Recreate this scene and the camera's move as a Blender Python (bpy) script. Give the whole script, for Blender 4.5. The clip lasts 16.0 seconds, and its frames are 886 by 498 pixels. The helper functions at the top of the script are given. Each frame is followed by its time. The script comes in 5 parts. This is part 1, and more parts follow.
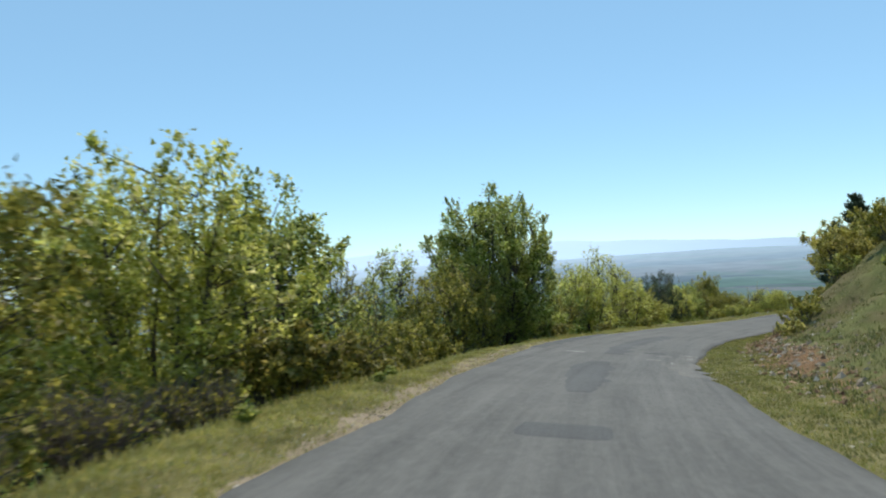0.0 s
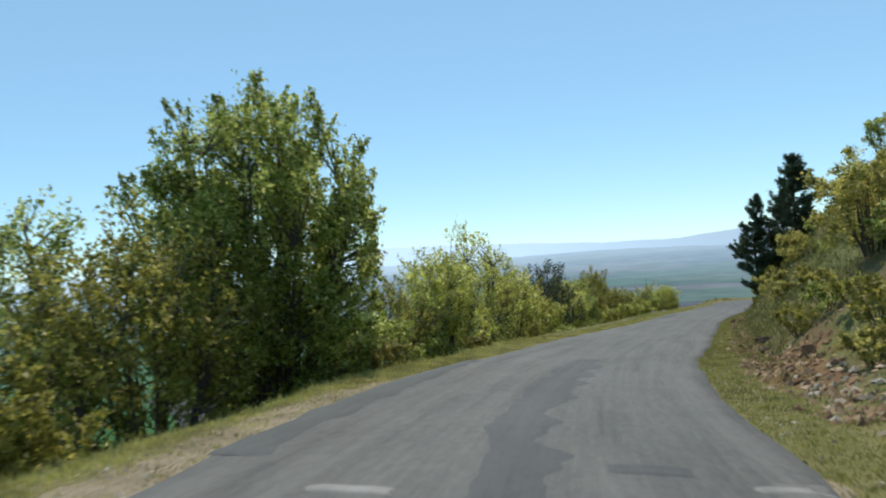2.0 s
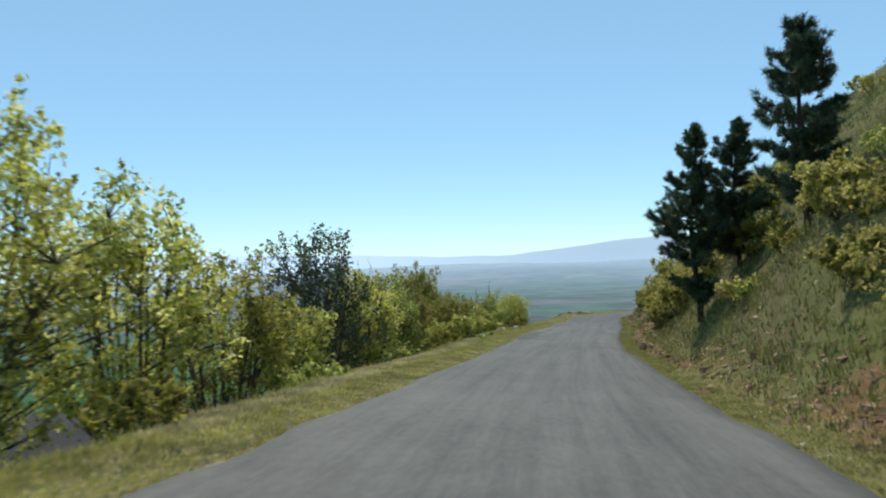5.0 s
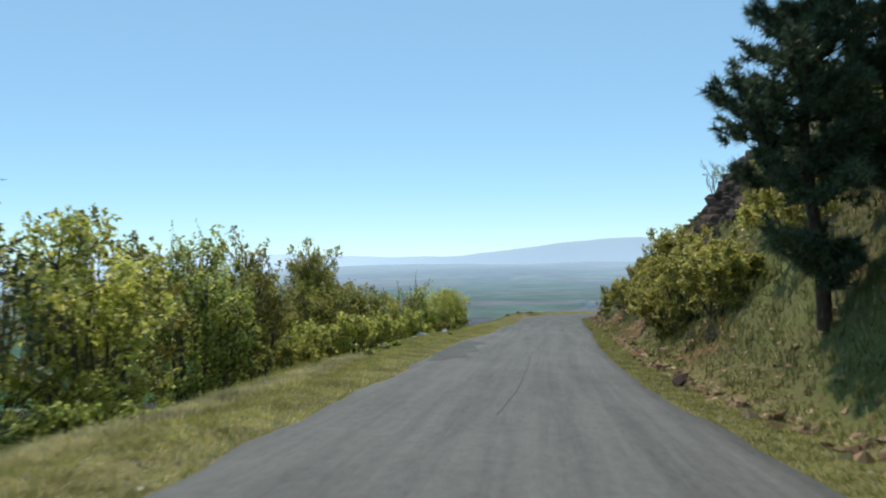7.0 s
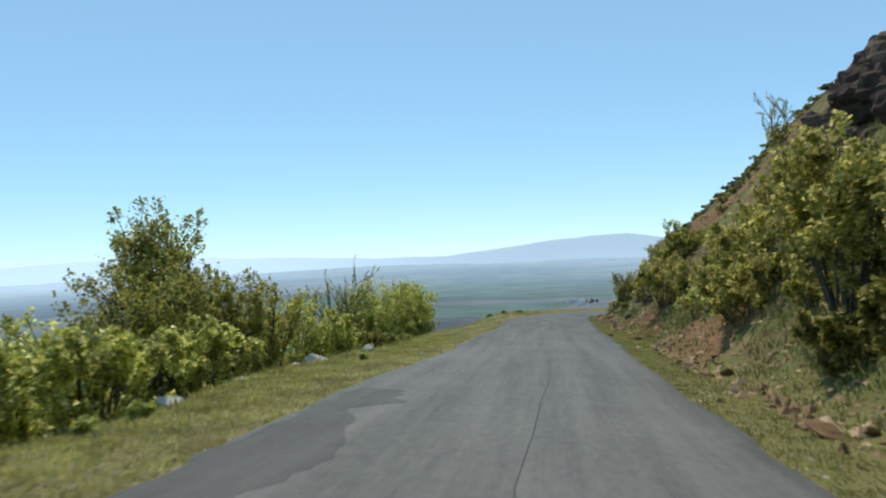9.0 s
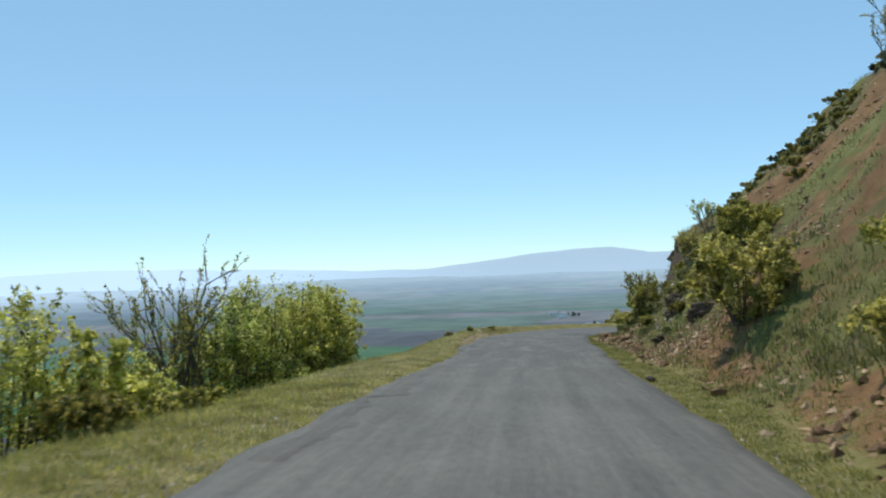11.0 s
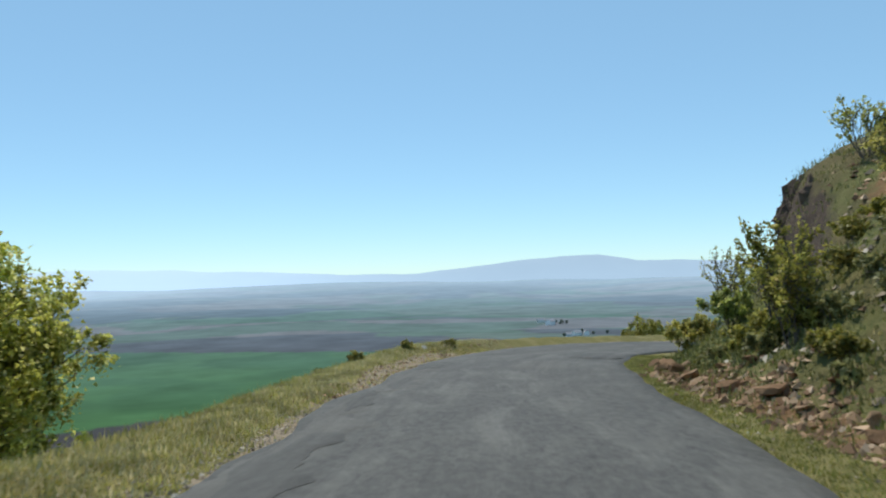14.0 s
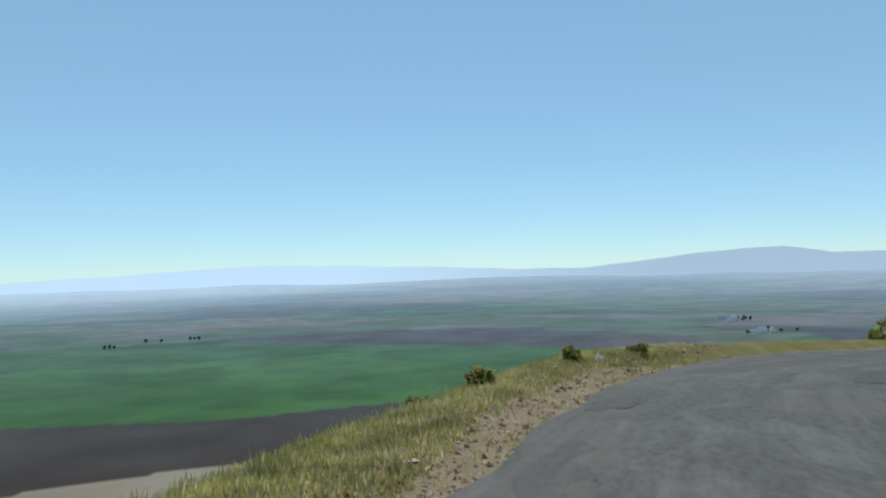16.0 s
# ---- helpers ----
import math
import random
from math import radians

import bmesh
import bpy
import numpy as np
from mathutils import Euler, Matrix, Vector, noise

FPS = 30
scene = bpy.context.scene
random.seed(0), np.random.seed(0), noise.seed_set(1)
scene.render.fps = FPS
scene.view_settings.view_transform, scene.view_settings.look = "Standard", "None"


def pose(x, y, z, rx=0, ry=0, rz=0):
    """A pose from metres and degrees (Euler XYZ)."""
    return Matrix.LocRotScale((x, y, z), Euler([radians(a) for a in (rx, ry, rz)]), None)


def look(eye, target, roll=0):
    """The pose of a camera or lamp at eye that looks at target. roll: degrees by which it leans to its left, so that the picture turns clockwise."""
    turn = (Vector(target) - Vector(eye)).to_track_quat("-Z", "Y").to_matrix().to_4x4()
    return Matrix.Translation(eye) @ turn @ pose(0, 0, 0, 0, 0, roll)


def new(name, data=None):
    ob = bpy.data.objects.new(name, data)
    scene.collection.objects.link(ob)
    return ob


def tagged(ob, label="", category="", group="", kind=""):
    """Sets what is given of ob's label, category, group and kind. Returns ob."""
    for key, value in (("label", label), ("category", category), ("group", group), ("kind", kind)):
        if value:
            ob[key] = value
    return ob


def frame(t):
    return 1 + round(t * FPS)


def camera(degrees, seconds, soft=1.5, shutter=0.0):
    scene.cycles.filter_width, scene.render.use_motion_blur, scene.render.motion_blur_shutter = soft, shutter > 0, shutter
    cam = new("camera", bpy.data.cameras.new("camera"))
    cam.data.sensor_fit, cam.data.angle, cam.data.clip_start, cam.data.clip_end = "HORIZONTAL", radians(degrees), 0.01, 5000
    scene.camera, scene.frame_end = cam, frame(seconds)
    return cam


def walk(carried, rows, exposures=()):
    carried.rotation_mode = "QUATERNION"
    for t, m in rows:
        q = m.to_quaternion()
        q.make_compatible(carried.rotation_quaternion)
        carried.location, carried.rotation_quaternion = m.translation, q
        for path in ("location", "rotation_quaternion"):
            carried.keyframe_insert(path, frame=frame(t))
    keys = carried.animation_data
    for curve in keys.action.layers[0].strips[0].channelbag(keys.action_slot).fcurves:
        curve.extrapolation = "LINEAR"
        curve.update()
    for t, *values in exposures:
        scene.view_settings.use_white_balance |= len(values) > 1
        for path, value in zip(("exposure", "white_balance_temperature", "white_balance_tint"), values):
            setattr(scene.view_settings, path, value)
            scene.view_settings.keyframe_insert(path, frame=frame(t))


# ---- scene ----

PATH = [
    (0, 0.00, 0.00, -0.00, 90.25, 3.11, 0.00),
    (0.5, 0.67, 4.35, -0.37, 90.08, 3.31, -3.30),
    (1, 1.52, 8.73, -0.74, 90.35, 3.36, -5.58),
    (1.5, 2.55, 13.14, -1.13, 90.35, 3.86, -7.33),
    (2, 3.71, 17.58, -1.51, 90.10, 3.89, -9.36),
    (2.5, 5.00, 21.91, -1.89, 90.34, 3.43, -11.56),
    (3, 6.45, 26.04, -2.27, 90.33, 3.66, -13.50),
    (3.5, 7.99, 30.12, -2.68, 90.41, 3.48, -15.79),
    (4, 9.81, 34.15, -3.07, 90.25, 3.25, -18.20),
    (4.5, 11.66, 38.10, -3.46, 90.06, 2.42, -19.97),
    (4.7, 12.43, 39.64, -3.61, 90.28, 2.28, -20.53),
    (6.8, 21.04, 55.22, -5.19, 90.29, 1.30, -25.03),
    (7, 21.92, 56.66, -5.32, 90.34, 1.37, -25.27),
    (7.5, 24.11, 60.24, -5.65, 90.43, 2.09, -25.67),
    (8, 26.23, 63.74, -5.99, 90.32, 2.29, -25.88),
    (8.5, 28.40, 67.19, -6.31, 90.31, 1.94, -26.08),
    (9, 30.66, 70.72, -6.60, 90.33, 2.51, -26.11),
    (9.2, 31.55, 72.08, -6.71, 90.18, 2.82, -26.21),
    (11.3, 40.49, 85.47, -7.83, 91.28, 2.33, -27.63),
    (11.5, 41.28, 86.64, -7.94, 90.89, 2.47, -27.83),
    (12, 43.22, 89.54, -8.16, 91.26, 2.61, -28.09),
    (12.5, 45.13, 92.33, -8.40, 91.14, 2.60, -28.21),
    (13, 46.87, 94.91, -8.65, 91.45, 2.15, -28.55),
    (13.5, 48.44, 97.24, -8.83, 91.77, 1.47, -28.74),
    (14, 49.93, 99.46, -8.97, 91.62, 1.37, -28.34),
    (14.5, 51.24, 101.53, -9.12, 91.44, 1.33, -26.42),
    (15, 52.33, 103.51, -9.25, 91.59, 1.48, -23.00),
    (15.5, 53.12, 105.41, -9.40, 91.79, 1.65, -18.73),
    (16, 53.76, 107.20, -9.52, 91.51, 1.63, -15.76),
]
cam = camera(60.0, 16.0, 2.0, 0.25)
walk(cam, [(t, pose(x, y, z, rx, ry, rz)) for t, x, y, z, rx, ry, rz in PATH], [(0, -0.08), (4.5, -0.1), (9.2, -0.1), (11.5, -0.15), (13.5, -0.17), (14.5, -0.23), (15, -0.36), (16, -0.36)])

# ---- world and sun ----
SUN_ELEV, SUN_AZ = radians(56), radians(12)          # azimuth from +y towards +x
world = bpy.data.worlds.new("sky")
scene.world = world
world.use_nodes = True
wn = world.node_tree
sky = wn.nodes.new("ShaderNodeTexSky")
sky.sky_type = "NISHITA"
sky.sun_disc = False
sky.sun_elevation, sky.sun_rotation = SUN_ELEV, SUN_AZ
sky.altitude, sky.air_density, sky.dust_density, sky.ozone_density = 900, 0.8, 0.0, 1.0
tint = wn.nodes.new("ShaderNodeMix")
tint.data_type, tint.blend_type = "RGBA", "MULTIPLY"
tint.inputs[0].default_value = 1.0
tint.inputs[7].default_value = (0.755, 0.95, 1.0, 1)
veil = wn.nodes.new("ShaderNodeTexSky")              # thin high haze: the same light from all sides
veil.sky_type, veil.sun_disc, veil.sun_elevation = "NISHITA", False, radians(84)
veil.altitude, veil.air_density, veil.dust_density, veil.ozone_density = 900, 0.9, 0.0, 1.0
both = wn.nodes.new("ShaderNodeMix")
both.data_type = "RGBA"
both.inputs[0].default_value = 0.4
wn.links.new(sky.outputs[0], both.inputs[6])
wn.links.new(veil.outputs[0], both.inputs[7])
wn.links.new(both.outputs[2], tint.inputs[6])
even = wn.nodes.new("ShaderNodeMix")
even.data_type = "RGBA"
even.inputs[0].default_value = 0.36
even.inputs[7].default_value = (3.7, 6.6, 8.8, 1)
wn.links.new(tint.outputs[2], even.inputs[6])
wn.links.new(even.outputs[2], wn.nodes["Background"].inputs[0])
wn.nodes["Background"].inputs[1].default_value = 0.139
lamp = bpy.data.lights.new("sun", "SUN")
lamp.energy, lamp.angle, lamp.color = 3.95, radians(0.5), (1.0, 0.925, 0.79)
sun = new("sun", lamp)
to_sun = Vector((math.sin(SUN_AZ) * math.cos(SUN_ELEV), math.cos(SUN_AZ) * math.cos(SUN_ELEV), math.sin(SUN_ELEV)))
sun.matrix_world = look(to_sun * 300, (0, 0, 0))

# ---- materials ----


class Mat:
    """A node material with short calls for the usual nodes."""

    def __init__(self, name, rough=0.9, spec=0.3):
        self.m = bpy.data.materials.new(name)
        self.m.use_nodes = True
        self.t = self.m.node_tree
        self.b = self.t.nodes["Principled BSDF"]
        self.b.inputs["Roughness"].default_value = rough
        self.b.inputs["Specular IOR Level"].default_value = spec
        self.co = None

    def node(self, kind, **sockets):
        n = self.t.nodes.new(kind)
        for k, v in sockets.items():
            self.put(n.inputs[k.replace("_", " ")], v)
        return n

    def put(self, socket, v):
        if isinstance(v, bpy.types.NodeSocket):
            self.t.links.new(v, socket)
        else:
            socket.default_value = v

    def coords(self, kind="Object", scale=(1, 1, 1)):
        c = self.t.nodes.new("ShaderNodeTexCoord")
        mp = self.t.nodes.new("ShaderNodeMapping")
        mp.inputs["Scale"].default_value = scale
        self.t.links.new(c.outputs[kind], mp.inputs[0])
        return mp.outputs[0]

    def noise(self, scale, detail=4, rough=0.6, vec=None, dist=0.0):
        n = self.node("ShaderNodeTexNoise", Scale=scale, Detail=detail, Roughness=rough, Distortion=dist)
        if vec is not None:
            self.t.links.new(vec, n.inputs["Vector"])
        return n.outputs["Fac"]

    def ramp(self, fac, *stops):
        r = self.t.nodes.new("ShaderNodeValToRGB")
        while len(r.color_ramp.elements) < len(stops):
            r.color_ramp.elements.new(0.5)
        for e, (p, c) in zip(r.color_ramp.elements, stops):
            e.position = p
            e.color = (c, c, c, 1) if isinstance(c, (int, float)) else (*c, 1)
        self.put(r.inputs[0], fac)
        return r.outputs[0]

    def mix(self, fac, a, b, blend="MIX"):
        n = self.t.nodes.new("ShaderNodeMix")
        n.data_type, n.blend_type = "RGBA", blend
        self.put(n.inputs[0], fac)
        for sock, v in ((n.inputs[6], a), (n.inputs[7], b)):
            self.put(sock, (*v, 1) if isinstance(v, tuple) and len(v) == 3 else v)
        return n.outputs[2]

    def math(self, op, a, b=0.0, c=0.0):
        n = self.t.nodes.new("ShaderNodeMath")
        n.operation = op
        for sock, v in zip(n.inputs, (a, b, c)):
            self.put(sock, v)
        return n.outputs[0]

    def attr(self, name, out="Fac"):
        n = self.t.nodes.new("ShaderNodeAttribute")
        n.attribute_name = name
        return n.outputs[out]

    def rand(self):
        return self.t.nodes.new("ShaderNodeNewGeometry").outputs["Random Per Island"]

    def obrand(self):
        return self.t.nodes.new("ShaderNodeObjectInfo").outputs["Random"]

    def color(self, v):
        self.put(self.b.inputs["Base Color"], (*v, 1) if isinstance(v, tuple) else v)
        return self

    def bump(self, height, strength=0.4, distance=0.05):
        n = self.node("ShaderNodeBump", Strength=strength, Distance=distance, Height=height)
        self.t.links.new(n.outputs[0], self.b.inputs["Normal"])
        return self

    def thin(self, color, amount):
        """Light passes through: leaves and grass blades."""
        tr = self.node("ShaderNodeBsdfTranslucent", Color=color)
        mx = self.node("ShaderNodeMixShader", Fac=amount)
        self.t.links.new(self.b.outputs[0], mx.inputs[1])
        self.t.links.new(tr.outputs[0], mx.inputs[2])
        self.t.links.new(mx.outputs[0], self.t.nodes["Material Output"].inputs[0])
        return self


def leaf_mat(name, *stops, amount=0.5, rough=0.55):
    m = Mat(name, rough, 0.35)
    c = m.ramp(m.rand(), *stops)
    c = m.mix(0.75, c, m.ramp(m.noise(1.5, 3, 0.55, m.coords()), (0.36, 0.55), (0.64, 1.4)), "MULTIPLY")
    m.color(c)
    m.thin(c, amount)
    return m.m


LEAF_LIME = leaf_mat("lime_leaves", (0.0, (0.20, 0.215, 0.044)), (0.4, (0.50, 0.51, 0.10)), (0.75, (0.70, 0.69, 0.19)), (1.0, (0.77, 0.72, 0.38)), amount=0.6)
LEAF_GREEN = leaf_mat("green_leaves", (0.0, (0.10, 0.13, 0.025)), (0.4, (0.31, 0.36, 0.07)), (0.75, (0.56, 0.59, 0.165)), (1.0, (0.69, 0.69, 0.32)), amount=0.6)
LEAF_OLIVE = leaf_mat("olive_leaves", (0.0, (0.13, 0.135, 0.026)), (0.5, (0.34, 0.325, 0.062)), (0.9, (0.52, 0.475, 0.12)), (1.0, (0.55, 0.46, 0.22)), amount=0.55)
LEAF_BROWN = leaf_mat("brown_olive_leaves", (0.0, (0.12, 0.125, 0.03)), (0.5, (0.26, 0.24, 0.052)), (0.9, (0.40, 0.34, 0.085)), (1.0, (0.44, 0.35, 0.17)))
LEAF_YELLOW = leaf_mat("yellow_olive_leaves", (0.0, (0.16, 0.165, 0.04)), (0.4, (0.44, 0.405, 0.095)), (0.8, (0.63, 0.57, 0.175)), (1.0, (0.70, 0.61, 0.29)), amount=0.6)
LEAF_SAGE = leaf_mat("sage_leaves", (0.0, (0.15, 0.16, 0.055)), (0.5, (0.30, 0.30, 0.115)), (0.9, (0.42, 0.40, 0.18)), (1.0, (0.50, 0.44, 0.25)), amount=0.5)
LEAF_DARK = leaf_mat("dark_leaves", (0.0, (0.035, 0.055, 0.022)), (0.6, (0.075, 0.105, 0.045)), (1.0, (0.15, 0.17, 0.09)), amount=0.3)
NEEDLES = leaf_mat("pine_needles", (0.0, (0.036, 0.062, 0.034)), (0.7, (0.088, 0.13, 0.07)), (1.0, (0.165, 0.20, 0.11)), amount=0.25)
GRASS = leaf_mat("verge_grass", (0.0, (0.31, 0.31, 0.075)), (0.5, (0.40, 0.375, 0.105)), (0.8, (0.49, 0.435, 0.16)), (1.0, (0.55, 0.485, 0.24)), amount=0.4)
HILLGRASS = leaf_mat("bunch_grass", (0.0, (0.095, 0.118, 0.032)), (0.5, (0.165, 0.178, 0.05)), (0.85, (0.25, 0.232, 0.088)), (1.0, (0.36, 0.315, 0.165)), amount=0.4)


VERGEDRY = leaf_mat("dry_verge_grass", (0.0, (0.20, 0.21, 0.05)), (0.5, (0.27, 0.27, 0.07)), (0.85, (0.36, 0.325, 0.12)), (1.0, (0.44, 0.39, 0.19)), amount=0.4)
STRAW = leaf_mat("straw_grass", (0.0, (0.42, 0.37, 0.17)), (0.6, (0.56, 0.49, 0.26)), (1.0, (0.66, 0.59, 0.36)), amount=0.4)
# farm tree green, paled by distance haze mixed into the colour
LEAF_HAZED = leaf_mat("hazed_farm_tree_leaves", (0.0, (0.10, 0.135, 0.11)), (0.6, (0.17, 0.215, 0.175)), (1.0, (0.25, 0.29, 0.23)), amount=0.3)


def bark_mat(name, a, b):
    m = Mat(name, 0.9)
    v = m.coords(scale=(14, 14, 3))
    n = m.noise(3.0, 5, 0.65, v)
    m.color(m.ramp(n, (0.3, a), (0.7, b)))
    m.bump(n, 0.6, 0.02)
    return m.m


BARK = bark_mat("grey_bark", (0.05, 0.042, 0.035), (0.17, 0.145, 0.12))
BARK_PINE = bark_mat("pine_bark", (0.025, 0.018, 0.014), (0.12, 0.075, 0.05))
BARK_DEAD = bark_mat("dead_twigs", (0.07, 0.06, 0.055), (0.20, 0.17, 0.15))


def rock_mat(name, *stops):
    m = Mat(name, 0.95, 0.1)
    v = m.coords()
    big, fine = m.noise(1.3, 4, 0.6, v, 0.6), m.noise(14, 5, 0.7, v)
    tone = m.math("MULTIPLY_ADD", m.obrand(), 0.35, m.math("MULTIPLY", big, 0.65))
    c = m.ramp(tone, *stops)
    m.color(m.mix(m.math("MULTIPLY", fine, 0.5), c, (0.05, 0.035, 0.03)))
    m.bump(m.math("ADD", big, m.math("MULTIPLY", fine, 0.4)), 0.7, 0.06)
    return m.m


ROCK_RED = rock_mat("red_brown_stone", (0.2, (0.15, 0.08, 0.043)), (0.5, (0.35, 0.21, 0.115)), (0.8, (0.56, 0.40, 0.26)))
ROCK_PALE = rock_mat("pale_stone", (0.2, (0.48, 0.44, 0.40)), (0.8, (0.80, 0.77, 0.72)))
ROCK_DARK = rock_mat("dark_brown_rock", (0.2, (0.045, 0.033, 0.027)), (0.55, (0.12, 0.085, 0.065)), (0.85, (0.24, 0.175, 0.13)))


def asphalt_mat(name, lo, hi, worn=None):
    m = Mat(name, 0.82, 0.35)
    uv = m.coords("UV")
    streak = m.noise(1.0, 4, 0.6, m.coords("UV", (0.10, 2.2, 1)))
    blot = m.noise(0.55, 5, 0.65, uv, 0.4)
    grit, coarse = m.noise(45, 3, 0.7, uv), m.noise(7, 4, 0.7, m.coords("UV", (0.6, 1.4, 1)))
    thin = m.noise(1.0, 5, 0.7, m.coords("UV", (0.25, 9, 1)))
    tone = m.math("MULTIPLY_ADD", streak, 0.32, m.math("MULTIPLY_ADD", blot, 0.18, m.math("MULTIPLY", grit, 0.14)))
    tone = m.math("ADD", tone, m.math("MULTIPLY_ADD", coarse, 0.2, m.math("MULTIPLY", thin, 0.16)))
    c = m.ramp(tone, (0.4, lo), (0.62, hi))
    if worn:                                             # crumbling stretches: darker blotches and streaks
        rub = m.noise(1.0, 5, 0.7, m.coords("UV", (0.45, 1.5, 1)), 0.8)
        spot = m.math("MULTIPLY", m.attr("wear"), m.ramp(rub, (0.40, 0.15), (0.56, 1.0)))
        c = m.mix(spot, c, m.ramp(m.math("MULTIPLY_ADD", coarse, 0.6, m.math("MULTIPLY", grit, 0.4)), (0.35, worn[0]), (0.65, worn[1])))
    m.color(c)
    m.bump(m.math("ADD", grit, coarse), 0.5, 0.012)
    m.put(m.b.inputs["Roughness"], m.ramp(grit, (0.3, 0.7), (0.7, 0.92)))
    return m.m


ASPHALT = asphalt_mat("old_asphalt", (0.066, 0.065, 0.060), (0.166, 0.162, 0.148), ((0.03, 0.03, 0.029), (0.105, 0.103, 0.096)))
ASPHALT_PATCH = asphalt_mat("patch_asphalt", (0.05, 0.051, 0.051), (0.105, 0.107, 0.105))
ASPHALT_PALE = asphalt_mat("gritty_asphalt", (0.075, 0.073, 0.066), (0.20, 0.19, 0.168))
ASPHALT_EDGE = asphalt_mat("rough_asphalt", (0.055, 0.053, 0.049), (0.14, 0.135, 0.122))
ASPHALT_MID = asphalt_mat("repair_asphalt", (0.042, 0.041, 0.039), (0.098, 0.095, 0.088))
ASPHALT_BLACK = asphalt_mat("crumbled_asphalt", (0.038, 0.038, 0.036), (0.115, 0.112, 0.104))
SCUFF = asphalt_mat("scuffed_asphalt", (0.16, 0.155, 0.14), (0.32, 0.31, 0.285))
TAR = asphalt_mat("tar", (0.055, 0.056, 0.056), (0.09, 0.09, 0.09))


def ground_mat():
    """Verges, gravel shoulder and hillside, told apart by the distance from the road's middle."""
    m = Mat("hillside_ground", 0.95, 0.15)
    v = m.coords()
    lat, wid = m.attr("lat"), m.attr("shoulder")
    big, mid, fine = m.noise(0.22, 4, 0.6, v, 0.5), m.noise(1.4, 4, 0.65, v), m.noise(22, 4, 0.7, v)
    n = m.math("MULTIPLY_ADD", mid, 0.5, m.math("MULTIPLY", fine, 0.5))
    blend = m.math("MULTIPLY_ADD", mid, 0.6, m.math("MULTIPLY", fine, 0.4))
    grass = m.ramp(blend, (0.32, (0.075, 0.088, 0.026)), (0.5, (0.128, 0.136, 0.042)), (0.68, (0.205, 0.192, 0.078)))
    mown = m.ramp(blend, (0.32, (0.13, 0.12, 0.04)), (0.5, (0.182, 0.163, 0.06)), (0.68, (0.26, 0.22, 0.104)))
    soil = m.ramp(n, (0.3, (0.075, 0.052, 0.03)), (0.55, (0.145, 0.102, 0.058)), (0.75, (0.235, 0.175, 0.105)))
    scree = m.ramp(n, (0.3, (0.095, 0.052, 0.026)), (0.55, (0.225, 0.128, 0.063)), (0.75, (0.36, 0.225, 0.12)))
    gravel = m.ramp(n, (0.3, (0.19, 0.145, 0.098)), (0.55, (0.31, 0.245, 0.17)), (0.75, (0.46, 0.38, 0.28)))
    hill = m.mix(m.ramp(big, (0.44, 0.0), (0.6, 0.65)), grass, soil)
    away = m.math("ADD", m.math("ABSOLUTE", lat), m.math("MULTIPLY", mid, 1.2))
    hill = m.mix(m.ramp(m.math("MULTIPLY", away, 0.1), (0.46, 1.0), (0.52, 0.0)), hill, mown)
    rub = m.math("ADD", m.attr("scree"), m.math("MULTIPLY", m.math("SUBTRACT", m.noise(1.0, 5, 0.7, v, 0.6), 0.5), 1.5))
    hill = m.mix(m.ramp(rub, (0.32, 0.0), (0.5, 0.95)), hill, scree)
    edge = m.math("ADD", wid, m.math("MULTIPLY", m.math("SUBTRACT", mid, 0.5), 0.7))
    up = m.node("ShaderNodeSeparateXYZ", Vector=m.t.nodes.new("ShaderNodeNewGeometry").outputs["Normal"]).outputs[2]
    cliff = m.ramp(n, (0.3, (0.035, 0.026, 0.022)), (0.55, (0.10, 0.072, 0.055)), (0.75, (0.20, 0.145, 0.105)))
    hill = m.mix(m.ramp(m.math("MULTIPLY_ADD", m.math("SUBTRACT", mid, 0.5), 0.35, up), (0.44, 1.0), (0.55, 0.0)), hill, cliff)
    on = m.math("LESS_THAN", m.math("ABSOLUTE", lat), edge)
    soft = m.math("MULTIPLY", on, m.ramp(mid, (0.3, 0.75), (0.6, 1.0)))
    m.color(m.mix(soft, hill, gravel))
    m.bump(m.math("ADD", mid, fine), 0.6, 0.06)
    return m.m


GROUND = ground_mat()


def field_mat(name):
    m = Mat(name, 1.0, 0.0)
    v = m.coords()
    n = m.noise(0.012, 5, 0.6, v)
    c = m.attr("field", "Color")
    m.color(m.mix(0.5, c, m.mix(1.0, c, m.ramp(n, (0.3, 0.55), (0.7, 1.3)), "MULTIPLY")))
    return m.m


FIELDS, FARLAND = field_mat("hazed_farm_fields"), field_mat("hazed_distant_land")
# haze over the distant land, added as bluish emission
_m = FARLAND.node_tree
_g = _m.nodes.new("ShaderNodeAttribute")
_g.attribute_name = "haze_glow"
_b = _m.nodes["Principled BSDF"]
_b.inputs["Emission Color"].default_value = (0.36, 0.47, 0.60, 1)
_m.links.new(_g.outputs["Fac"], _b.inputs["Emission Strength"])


def plain_mat(name, a, b, scale=6.0, rough=0.7):
    m = Mat(name, rough)
    m.color(m.ramp(m.noise(scale, 4, 0.6, m.coords()), (0.3, a), (0.7, b)))
    return m.m


WHITE_PAINT = plain_mat("white_boards", (0.7, 0.7, 0.68), (0.82, 0.82, 0.8))
ROOF_GREY = plain_mat("grey_roof", (0.25, 0.25, 0.26), (0.38, 0.38, 0.4))


